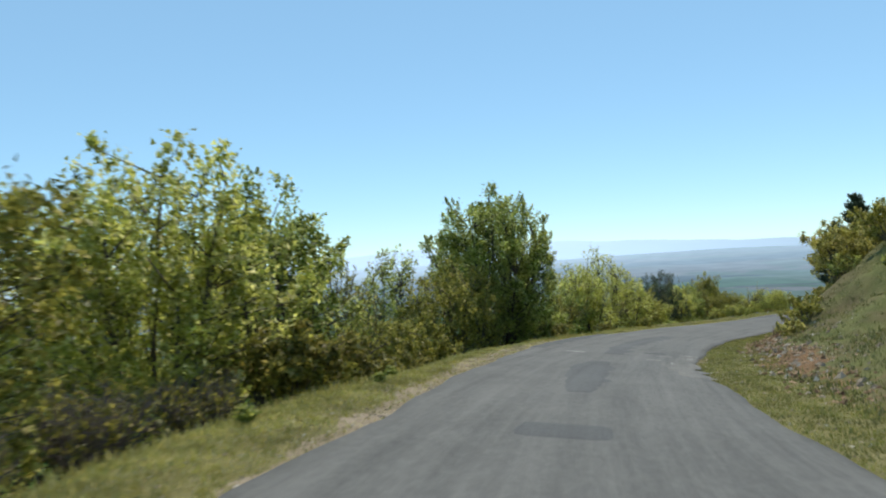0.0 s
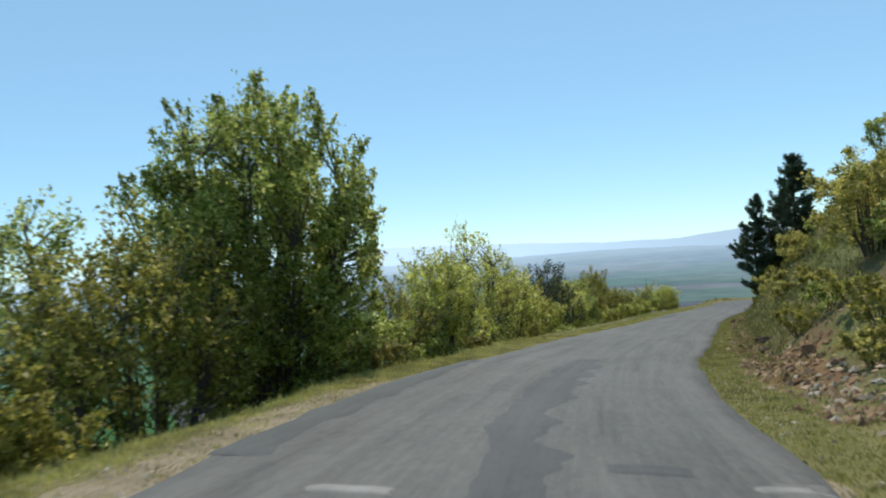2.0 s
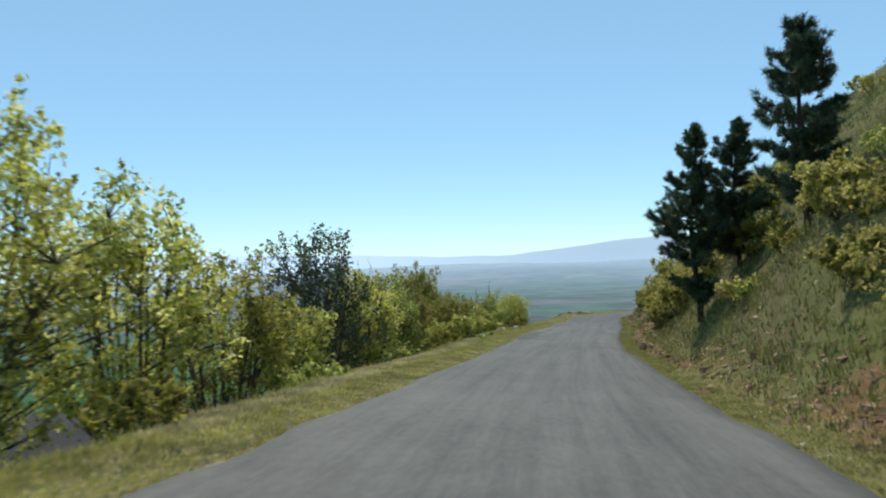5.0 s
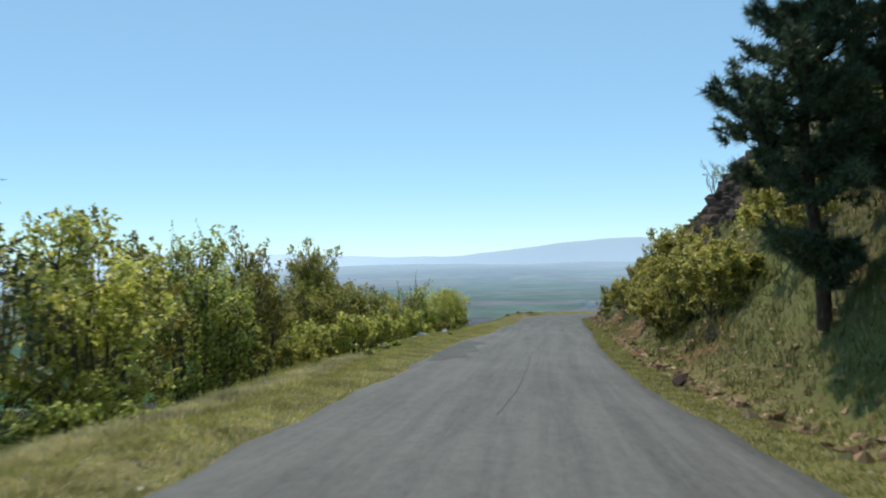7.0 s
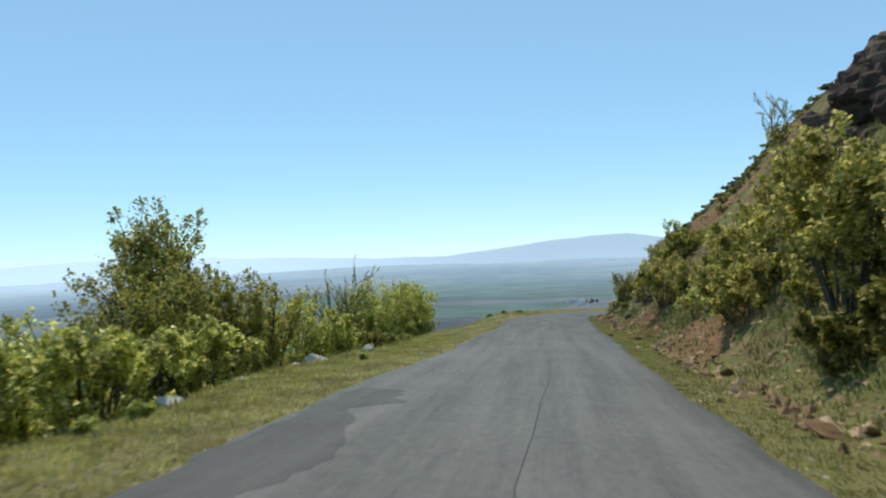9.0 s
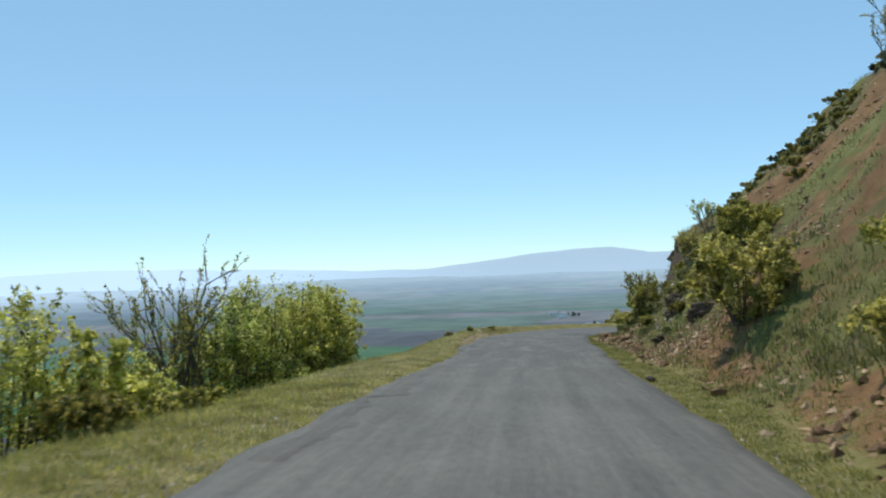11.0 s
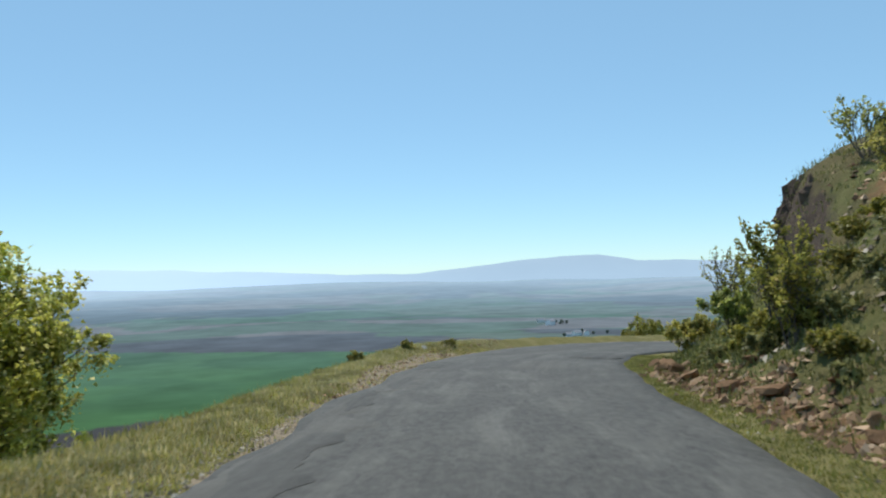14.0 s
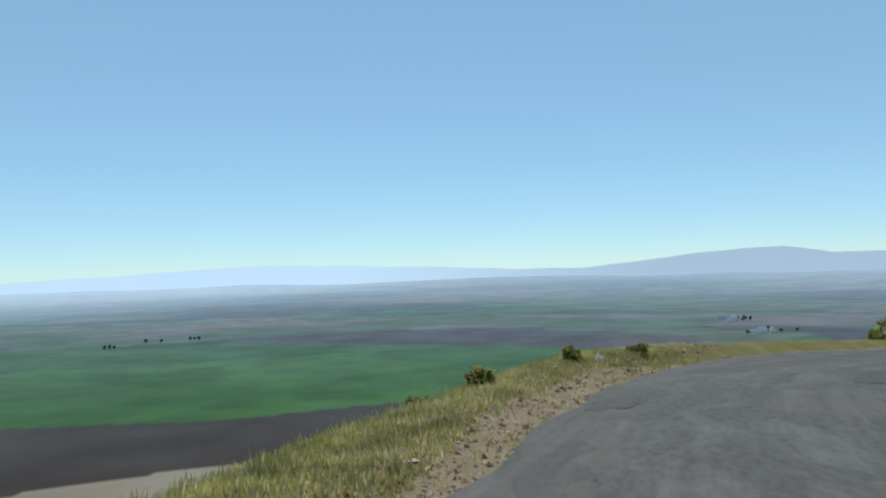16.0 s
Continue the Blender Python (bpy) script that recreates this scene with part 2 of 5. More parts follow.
# ---- mesh helpers ----
def mesh_from(name, verts, faces, mat, smooth=False):
    me = bpy.data.meshes.new(name)
    me.from_pydata([tuple(p) for p in verts], [], faces)
    me.materials.append(mat)
    if smooth:
        me.shade_smooth()
    me.update()
    return me


def quads_mesh(name, corners, mat, n=4):
    """A mesh of loose faces from an array (count, n, 3)."""
    c = np.asarray(corners, np.float32).reshape(-1, 3)
    k = len(c) // n
    me = bpy.data.meshes.new(name)
    me.vertices.add(len(c))
    me.vertices.foreach_set("co", c.ravel())
    me.loops.add(len(c))
    me.loops.foreach_set("vertex_index", np.arange(len(c), dtype=np.int32))
    me.polygons.add(k)
    me.polygons.foreach_set("loop_start", np.arange(0, len(c), n, dtype=np.int32))
    me.materials.append(mat)
    me.update(calc_edges=True)
    return me


def grid_mesh(name, verts, nu, nv, mat):
    """A sheet of nu x nv points."""
    i = np.arange((nu - 1) * (nv - 1))
    a = (i // (nv - 1)) * nv + i % (nv - 1)
    idx = np.stack([a, a + nv, a + nv + 1, a + 1], 1).astype(np.int32)
    me = bpy.data.meshes.new(name)
    me.vertices.add(len(verts))
    me.vertices.foreach_set("co", np.asarray(verts, np.float32).ravel())
    me.loops.add(idx.size)
    me.loops.foreach_set("vertex_index", idx.ravel())
    me.polygons.add(len(idx))
    me.polygons.foreach_set("loop_start", np.arange(0, idx.size, 4, dtype=np.int32))
    me.materials.append(mat)
    me.update(calc_edges=True)
    me.shade_smooth()
    return me


def float_attr(me, name, values):
    me.attributes.new(name, "FLOAT", "POINT").data.foreach_set("value", np.asarray(values, np.float32))


def child(name, me, parent, label=""):
    ob = new(name, me)
    ob.parent = parent
    return tagged(ob, label)


def thing(name, at, label, category, group=""):
    ob = new(name)
    ob.location = at
    ob.empty_display_size = 0.3
    return tagged(ob, label, category, group)


def tube(points, radii, sides=5):
    """Vertices and faces of a tapering tube along points."""
    p = np.asarray(points, float)
    d = np.gradient(p, axis=0)
    d /= np.linalg.norm(d, axis=1)[:, None] + 1e-9
    u = np.cross(d, (0.31, 0.87, 0.39))
    u /= np.linalg.norm(u, axis=1)[:, None] + 1e-9
    w = np.cross(d, u)
    a = np.linspace(0, 2 * np.pi, sides, endpoint=False)
    v = p[:, None] + (u[:, None] * np.cos(a)[None, :, None] + w[:, None] * np.sin(a)[None, :, None]) * np.asarray(radii)[:, None, None]
    f = [(i * sides + j, i * sides + (j + 1) % sides, (i + 1) * sides + (j + 1) % sides, (i + 1) * sides + j) for i in range(len(p) - 1) for j in range(sides)]
    return v.reshape(-1, 3), f


def joined(pieces):
    verts, faces, n = [], [], 0
    for v, f in pieces:
        verts.append(v)
        faces += [tuple(i + n for i in q) for q in f]
        n += len(v)
    return np.concatenate(verts), faces


def value_noise(x, y, seed=0):
    """Smooth noise in -1..1 for arrays."""
    def h(i, j):
        k = np.sin(i * 127.1 + j * 311.7 + seed * 74.7) * 43758.5453
        return k - np.floor(k)
    i, j = np.floor(x), np.floor(y)
    u, v = x - i, y - j
    u, v = u * u * (3 - 2 * u), v * v * (3 - 2 * v)
    return 2 * ((h(i, j) * (1 - u) + h(i + 1, j) * u) * (1 - v) + (h(i, j + 1) * (1 - u) + h(i + 1, j + 1) * u) * v) - 1


def fractal(x, y, seed=0, octaves=4):
    return sum(value_noise(x * 2**o + 13.7 * o, y * 2**o - 7.3 * o, seed + o) * 0.5**o for o in range(octaves))


def ease(x, a, b):
    t = np.clip((x - a) / (b - a), 0, 1)
    return t * t * (3 - 2 * t)


# ---- the road's line and the lie of the land ----
ROAD = [(-6.6, -39.5, 2.1), (-3.47, -19.7, 0.39), (-1.88, -9.83, -0.46), (-0.3, 0.05, -1.3), (1.51, 10.03, -2.14), (3.99, 19.57, -3.0), (7.28, 29.09, -3.88),
        (11.39, 38.23, -4.77), (16.27, 47.21, -5.65), (20.96, 55.66, -6.5), (26.24, 64.31, -7.3), (31.52, 72.57, -8.04), (37.17, 81.05, -8.76),
        (42.62, 89.19, -9.44), (48.2, 97.65, -10.1), (52.9, 104.8, -10.6), (56.2, 110.3, -11.0), (59.3, 114.8, -11.3), (62.7, 118.8, -11.65),
        (67.1, 122.3, -12.0), (73.0, 124.6, -12.4), (80, 125.6, -12.9), (90, 125, -13.5), (105, 121, -14.5), (120, 112, -15.5), (133, 98, -16.5), (140, 80, -17.5)]


def catmull(points, per):
    p = np.array(points, float)
    p = np.vstack([2 * p[0] - p[1], p, 2 * p[-1] - p[-2]])
    t = np.linspace(0, 1, per, endpoint=False)[:, None]
    out = []
    for a, b, c, d in zip(p, p[1:], p[2:], p[3:]):
        out.append(0.5 * (2 * b + (c - a) * t + (2 * a - 5 * b + 4 * c - d) * t**2 + (3 * b - 3 * c + d - a) * t**3))
    return np.concatenate(out + [p[-2:-1]])


LINE = catmull(ROAD, 40)
_run = np.r_[0, np.cumsum(np.linalg.norm(np.diff(LINE[:, :2], axis=0), axis=1))]
_even = np.arange(0, _run[-1], 0.5)
LINE = np.stack([np.interp(_even, _run, LINE[:, k]) for k in range(3)], 1)
ALONG = _even - _even[np.argmin(np.hypot(LINE[:, 0], LINE[:, 1]))]      # 0 beside the start of the drive
_t = np.gradient(LINE[:, :2], axis=0)
_t /= np.linalg.norm(_t, axis=1)[:, None]
SIDE = np.stack([_t[:, 1], -_t[:, 0]], 1)                               # to the right
HALF = 2.52


def edge_right(s):
    """The asphalt's inner edge, from the road's middle."""
    return np.interp(s, [7, 11, 17, 20, 23, 26, 29, 34, 39, 47, 53, 62, 70, 76, 80, 86, 93, 103, 107, 112, 116, 121, 125, 130, 134, 138, 145], [2.8, 2.67, 2.4, 2.15, 2.3, 2.5, 2.5, 2.6, 2.56, 2.84, 2.95, 2.98, 2.75, 2.5, 2.45, 2.35, 2.42, 2.66, 2.82, 2.8, 2.7, 2.95, 3.2, 3.45, 3.35, 3.2, 2.5])


def edge_left(s):
    """The asphalt's outer edge, from the road's middle."""
    return np.interp(s, [5, 10, 18, 22, 28, 33, 38, 46, 50, 58, 66, 74, 79, 85, 92, 99, 106, 114, 118, 121, 124, 127, 130, 134, 140, 148], [2.08, 2.1, 2.5, 2.68, 3.0, 3.05, 2.66, 2.55, 2.64, 2.38, 2.2, 2.22, 2.42, 2.62, 2.54, 2.3, 2.36, 2.1, 1.98, 2.05, 2.1, 1.82, 1.92, 1.9, 2.1, 2.4])


def bank(s):
    """How much the road falls to its right, per metre."""
    return 0.06 * (1 - ease(s, 105, 125)) + 0.012


def on_road(x, y):
    """Distance along the road, distance to the right of its middle, and its height, for arrays."""
    x, y = np.asarray(x, float).ravel(), np.asarray(y, float).ravel()
    s, l, z = np.empty(len(x)), np.empty(len(x)), np.empty(len(x))
    for a in range(0, len(x), 4000):
        q = np.stack([x[a : a + 4000], y[a : a + 4000]], 1)
        d = ((q[:, None] - LINE[None, :, :2]) ** 2).sum(-1)
        i = d.argmin(1)
        off = q - LINE[i, :2]
        right = (off * SIDE[i]).sum(1)
        s[a : a + 4000] = ALONG[i] + (off * _t[i]).sum(1)
        l[a : a + 4000] = np.where(right >= 0, 1, -1) * np.sqrt(d[np.arange(len(q)), i])
        z[a : a + 4000] = LINE[i, 2] + np.clip((off * _t[i]).sum(1), -0.4, 0.4) * -0.08
    return s, l, z


PLAIN = -120.0


def plain_height(x, y):
    r = np.hypot(x - 50, y - 100)
    roll = fractal(x / 620, y / 620, 3, 4) * 7 * ease(r, 350, 1800)
    return PLAIN + roll + 62 * ease(r, 2300, 5200) + fractal(x / 1500, y / 1500, 9, 3) * 16 * ease(r, 2200, 4200)


def verge_edge(s):
    """How far left of the road's middle the outer verge reaches before it drops."""
    return 4.05 - 0.65 * (1 - ease(s, 13, 22)) + 0.7 * ease(s, 74, 82) * (1 - ease(s, 98, 106)) - 0.85 * ease(s, 114, 123)


def land(x, y):
    """Height of the ground, and where along and beside the road it lies."""
    shape = np.shape(x)
    x, y = np.asarray(x, float).ravel(), np.asarray(y, float).ravel()
    s, l, z = on_road(x, y)
    edge = z - bank(s) * np.clip(l, -2.8, 3.1)
    rough = fractal(x / 5.5, y / 5.5, 21, 4)
    fine = fractal(x / 1.1, y / 1.1, 5, 2)
    # uphill side
    u = np.maximum(l - 3.7 - 0.7 * ease(s, 124, 134) - 0.5 * value_noise(s / 6.0, s * 0, 4), 0)
    steep = 0.36 + 0.92 * ease(s, 20, 52) - 0.15 * ease(s, 84, 100) + 0.05 * ease(s, 108, 118) - 0.22 * ease(s, 121, 134)
    up = steep * (u - 0.7 * (1 - np.exp(-u / 0.7)))
    # the cliff on the nose of the hill
    up = up + 2.6 * ease(l, 7.0 - 0.3 * value_noise(s / 1.7, s * 0, 6), 8.3) * ease(s, 127, 134) * (1 - ease(s, 143, 150))
    # a rock step higher up the bank
    up = up + 1.5 * ease(l, 8.8 - 0.6 * value_noise(s / 1.6, s * 0, 26), 10.4) * ease(s, 91, 97) * (1 - ease(s, 103, 110))
    up = up + 1.2 * ease(l, 6.6 - 0.5 * value_noise(s / 2.1, s * 0, 16), 7.8) * ease(s, 86, 92) * (1 - ease(s, 100, 110))
    up = 54 * (1 - np.exp(-up / 54)) + rough * 0.85 * ease(u, 0.3, 5) + fine * 0.12 * ease(u, 0.2, 2)
    # downhill side
    w = verge_edge(s)
    d = np.maximum(-l - w - 0.35 * value_noise(s / 4.0, s * 0 + 3, 8), 0)
    down = 0.72 * (d - 1.1 * (1 - np.exp(-d / 1.1))) + 0.045 * np.maximum(-l - HALF, 0)
    down = down - rough * 0.5 * ease(d, 0.5, 6) - 0.3 * ease(s, 128, 137) * ease(-l, 2.2, 3.3) * (1 - ease(-l, 4.0, 6.5))
    verge = np.where(l > 0, l - edge_right(s), -l - edge_left(s))
    h = edge + np.where(l > 0, up, -down) + fine * 0.03 * ease(verge, 0.2, 1.0) - 0.09 * ease(verge, 0.3, 1.1) * (l > 0)
    h = h - 0.065 * (1 - ease(verge, 0.3, 0.85))
    h = np.maximum(h, plain_height(x, y) + 8 * np.exp(-np.maximum(h - plain_height(x, y), 0) / 8))
    return h.reshape(shape), s.reshape(shape), l.reshape(shape)


def ground_z(x, y):
    return float(land(np.array([x]), np.array([y]))[0][0])


def place(s, l):
    """The point at s along and l to the right of the road's middle."""
    i = int(np.clip(np.searchsorted(ALONG, s), 0, len(ALONG) - 1))
    p = LINE[i, :2] + SIDE[i] * l
    return float(p[0]), float(p[1])


def spaced(a, b, fine_a, fine_b, step, grow=1.12):
    """Steps that are even between fine_a and fine_b and widen outside."""
    mid = list(np.arange(fine_a, fine_b + step, step))
    lo, hi, d = [], [], step
    while (lo or [fine_a])[-1] > a:
        d *= grow
        lo.append((lo or [fine_a])[-1] - d)
    d = step
    while (hi or mid[-1:])[-1] < b:
        d *= grow
        hi.append((hi or mid[-1:])[-1] + d)
    return np.array(lo[::-1] + mid + hi)


# near ground: hillside and verges
gx, gy = spaced(-200, 260, -12, 92, 0.55), spaced(-90, 330, -6, 140, 0.55)
GX, GY = np.meshgrid(gx, gy, indexing="ij")
GZ, GS, GL = land(GX, GY)
me = grid_mesh("ground", np.stack([GX, GY, GZ], -1).reshape(-1, 3), len(gx), len(gy), GROUND)
float_attr(me, "lat", GL.ravel())
left = (GL < 0) * ((0.45 * ease(GS, 2, 8) + 0.5 * ease(GS, 13, 20)) * (1 - ease(GS, 29, 35)) + (0.25 * ease(GS, 116, 121) + 0.5 * ease(GS, 124, 130)) * (1 - ease(GS, 135, 140)) + 0.12 * (1 - ease(GS, 30, 40) * (1 - ease(GS, 104, 112))))
shoulder = np.where(GL > 0, edge_right(GS), edge_left(GS)) + left + (GL > 0) * 0.8 * np.exp(-((GS - 23) / 4) ** 2) - 0.3 * (GL > 0) - 0.12 + 0.2 * value_noise(GS / 7, GS * 0, 2)
float_attr(me, "shoulder", shoulder.ravel())


def bare_slope(x, y, s, l):
    """How bare of grass the steep slope below the crag is."""
    run = np.exp(-((s - 115.8 + 0.5 * np.clip(l - 6, 0, 10)) / 3.1) ** 4) * ease(l, 4.1, 4.6) * (1 - 0.6 * ease(l, 7.0, 9.0))
    high = 0.95 * ease(s, 116, 121) * (1 - ease(s, 132, 137)) * ease(l, 7.4, 9.0) * (1 - ease(l, 15, 18))
    return np.maximum(run * ease(fractal(x / 2.2, y / 2.2, 31, 4), -0.45, 0.0), high * ease(fractal(x / 3.2, y / 3.2, 33, 4), -0.3, 0.15))


spots = 0.06 * ease(fractal(GX / 9, GY / 9, 31, 3), 0.0, 0.4) * ease(GL, 3.2, 4.2) + 0.62 * bare_slope(GX, GY, GS, GL) + 0.22 * ease(GS, 103, 110) * (1 - ease(GS, 114, 119)) * ease(GL, 4.8, 6.5)
heaps = sum(np.exp(-((GS - a) / b) ** 2) * np.exp(-((GL - c) / d) ** 2) for a, b, c, d in ((23, 3, 4.6, 0.8), (36, 4, 4.3, 0.7), (49, 6, 4.2, 0.3), (83, 3, 4.8, 0.9), (100, 4, 4.6, 0.8), (111.5, 4, 4.6, 0.6), (125, 7, 4.1, 0.3)))
foot = heaps * (0.5 + 0.5 * ease(fractal(GX / 0.9, GY / 0.9, 44, 2), -0.4, 0.3)) + 0.35 * np.exp(-((GL - 4.6) / 0.9) ** 2) * ease(fractal(GS / 8, GS * 0, 12, 2), -0.25, 0.3) * (1 - 0.9 * ease(GS, 117, 120))
float_attr(me, "scree", np.clip(spots + foot, 0, 1).ravel())
ground = tagged(new("ground", me), "grassy hillside with gravel shoulders and red scree", "ground", kind="structure")

# valley floor: farm fields out to the far land
CX, CY = 50.0, 100.0


def polar_sheet(name, radii, az, sink, mat, colour, label, category):
    A, R = np.meshgrid(np.radians(az), radii, indexing="ij")
    X, Y = CX + np.sin(A) * R, CY + np.cos(A) * R
    Z = plain_height(X, Y) + sink(X, Y)
    sheet = grid_mesh(name, np.stack([X, Y, Z], -1).reshape(-1, 3), len(az), len(radii), mat)
    col = np.ones((X.size, 4), np.float32)
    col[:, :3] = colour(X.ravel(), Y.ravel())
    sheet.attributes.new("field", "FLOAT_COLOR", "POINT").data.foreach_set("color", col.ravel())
    # the emitted haze grows with distance and towards the left
    float_attr(sheet, "haze_glow", 0.64 * ease(R.ravel(), 1600, 4500) ** 0.9 * (1 + 0.8 * (1 - ease(np.degrees(A.ravel()), -12, 26))))
    return tagged(new(name, sheet), label, category, kind="structure")


GREENS = [(0.045, 0.115, 0.035), (0.06, 0.12, 0.05), (0.085, 0.13, 0.07)]
BROWNS = [(0.105, 0.085, 0.08), (0.15, 0.125, 0.115), (0.19, 0.16, 0.14), (0.065, 0.055, 0.06)]


def field_colour(x, y):
    dx, dy = x - CX, y - CY
    r, az = np.hypot(dx, dy), np.degrees(np.arctan2(dx, dy))
    wob = fractal(x / 260, y / 260, 41, 4)
    c = np.empty((len(x), 3))
    # patchwork of long strips that follow the contours
    warp = fractal(x / 700, y / 700, 17, 3)
    band = np.log(np.maximum(r, 50) / 400) * 9 + warp * 2.2 + 0.03 * az
    cell = np.floor(band) * 7.13 + np.floor((az + warp * 14 + np.floor(band) * 9.7) / 17) * 3.77
    pick = np.abs(np.sin(cell * 12.9898) * 43758.5453) % 1
    table = np.array(BROWNS + GREENS + [(0.16, 0.15, 0.13), (0.11, 0.14, 0.09)])
    c[:] = table[np.minimum((pick * len(table)).astype(int), len(table) - 1)]
    plough = (r < 655 + 2.2 * np.abs(az) + 30 * wob) & (az > -17 + 2 * wob)
    green = ~plough & (r < 1340 - 12.5 * az + 45 * wob)
    strip = (r >= 1340 - 12.5 * az + 45 * wob) & (r < 1430 + 20 * wob) & (az > -2 + 5 * wob) & (az < 26 + 7 * wob)
    stubble = (r >= 1430 + 20 * wob) & (r < 1750 + 60 * wob)
    c[plough] = (0.06, 0.053, 0.05)
    c[plough & (r < 470 + 40 * wob)] = (0.26, 0.23, 0.18)
    tone = 1 + 0.25 * ease(fractal(x / 90, y / 140, 52, 3), 0.1, 0.6)[green][:, None]
    c[green] = np.array((0.045, 0.115, 0.035)) * tone * np.array((1.25, 1, 1)) ** (tone - 1)
    west_haze = (ease(-az, 13, 20) * ease(r, 900, 1300))[:, None]                 # haze further west, painted over the field colours
    c = c * (1 - 0.8 * west_haze) + np.array((0.10, 0.12, 0.11)) * 0.8 * west_haze
    c[strip] = (0.07, 0.06, 0.068)
    c[stubble] = np.where((fractal(x / 400, y / 200, 61, 2) > -0.1)[stubble][:, None], np.array((0.17, 0.145, 0.14)), np.array((0.09, 0.13, 0.08)))
    wood = (r > 1900) & (fractal(x / 950 + 3, y / 330, 71, 3) > 0.27)
    wood |= (np.abs(az - 28.6) < 2.6 + wob) & (np.abs(r - 3050) < 190)
    wood |= (az > 36 + 3 * wob) & (az < 50) & (np.abs(r - 2650 - 60 * wob) < 210)
    c[wood] = (0.035, 0.05, 0.06)
    # distance haze mixed into the field colours: paler and bluer further out
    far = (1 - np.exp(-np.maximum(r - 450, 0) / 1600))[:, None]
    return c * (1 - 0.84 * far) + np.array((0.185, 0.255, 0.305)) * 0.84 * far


def sink_near(x, y):
    out = np.maximum(np.maximum(-200 - x, x - 260), np.maximum(-90 - y, y - 330))
    return -6 * (1 - ease(out, -60, 0))


az_all = np.r_[np.arange(-180, -34, 2.0), np.arange(-34, 62, 0.5), np.arange(62, 181, 2.0)]
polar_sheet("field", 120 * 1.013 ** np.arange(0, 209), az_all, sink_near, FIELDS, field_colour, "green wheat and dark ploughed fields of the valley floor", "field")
r_edge = float((120 * 1.013 ** np.arange(0, 209))[-1])
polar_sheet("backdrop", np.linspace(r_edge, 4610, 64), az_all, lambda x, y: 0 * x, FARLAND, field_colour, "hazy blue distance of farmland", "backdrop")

# mountains on the horizon
RIDGE = [(-180, 0.1), (-40, -0.2), (-22, -0.35), (-14, -0.15), (-7.5, 0.1), (-2, 0.47), (3, 0.6), (8, 0.49), (13, 0.27), (17, 0.08), (22, -0.18), (26.5, -0.16), (30, 0.15), (33.7, 0.62), (37, 0.87), (39.8, 0.88), (42.5, 0.42), (46.7, 0.32), (60, 0.35), (180, 0.1)]
raz = np.arange(-180, 180.2, 0.25)
el = np.interp(raz, [a for a, _ in RIDGE], [e for _, e in RIDGE]) + 0.05 * fractal(raz / 2.3, raz * 0, 77, 4)
rows = []
for k, t in enumerate(np.linspace(0, 1, 12)):
    rr = 4620 + 170 * t
    top = -9 + 4790 * np.tan(np.radians(el))
    zz = -190 + (top + 190) * np.sin(t * np.pi / 2) + 4 * fractal(raz / 1.1, raz * 0 + k * 0.4, 81, 3) * np.sin(t * np.pi)
    rows.append(np.stack([CX + np.sin(np.radians(raz)) * rr, CY + np.cos(np.radians(raz)) * rr, zz], -1))
# dark ridge; its blue haze is emission, brighter at the foot and left
m = Mat("hazed_mountains", 1.0, 0.0)
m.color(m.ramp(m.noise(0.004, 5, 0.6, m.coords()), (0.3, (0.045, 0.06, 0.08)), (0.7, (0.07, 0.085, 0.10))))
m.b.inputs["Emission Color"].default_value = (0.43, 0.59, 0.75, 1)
m.put(m.b.inputs["Emission Strength"], m.attr("haze_glow"))
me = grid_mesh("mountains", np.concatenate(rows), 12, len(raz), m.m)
float_attr(me, "haze_glow", (np.linspace(1.2, 1.0, 12)[:, None] + 0.5 * (1 - ease(raz, 6, 34))[None]).ravel())
tagged(new("backdrop", me), "long mountain ridge on the horizon, its blue haze put in as glow", "mountain", kind="structure")

# ---- the road ----
def road_mesh():
    w = np.r_[0.0, np.linspace(0.006, 0.994, 19), 1.0]
    nl = len(w)
    S = ALONG
    left = -edge_left(S) - 0.09 * fractal(S / 1.7, S * 0, 1, 4)
    right = edge_right(S) + 0.09 * fractal(S / 1.7, S * 0 + 9, 2, 4)
    L = left[:, None] + (right - left)[:, None] * w[None]
    X = LINE[:, None, :2] + SIDE[:, None] * L[..., None]
    Z = LINE[:, 2, None] - bank(S)[:, None] * L - 0.010 * (np.abs(L) / HALF) ** 4 + 0.008 * fractal(X[..., 0] / 2.5, X[..., 1] / 2.5, 15, 3)
    Z[:, 0] -= 0.09
    Z[:, -1] -= 0.09
    me = grid_mesh("road", np.concatenate([X, Z[..., None]], -1).reshape(-1, 3), len(S), nl, ASPHALT)
    float_attr(me, "wear", np.repeat(0.12 + 0.75 * ease(S, 100, 121), nl))
    uv = me.uv_layers.new(name="UVMap")
    vi = np.empty(len(me.loops), np.int32)
    me.loops.foreach_get("vertex_index", vi)
    flat = np.stack([np.repeat(S, nl), L.ravel()], 1)[vi]
    uv.data.foreach_set("uv", flat.astype(np.float32).ravel())
    return me


me = road_mesh()
me.flip_normals()
tagged(new("road", me), "worn grey asphalt of a narrow hill road", "road", kind="structure")


def road_z(s, l):
    return np.interp(s, ALONG, LINE[:, 2]) - bank(s) * l


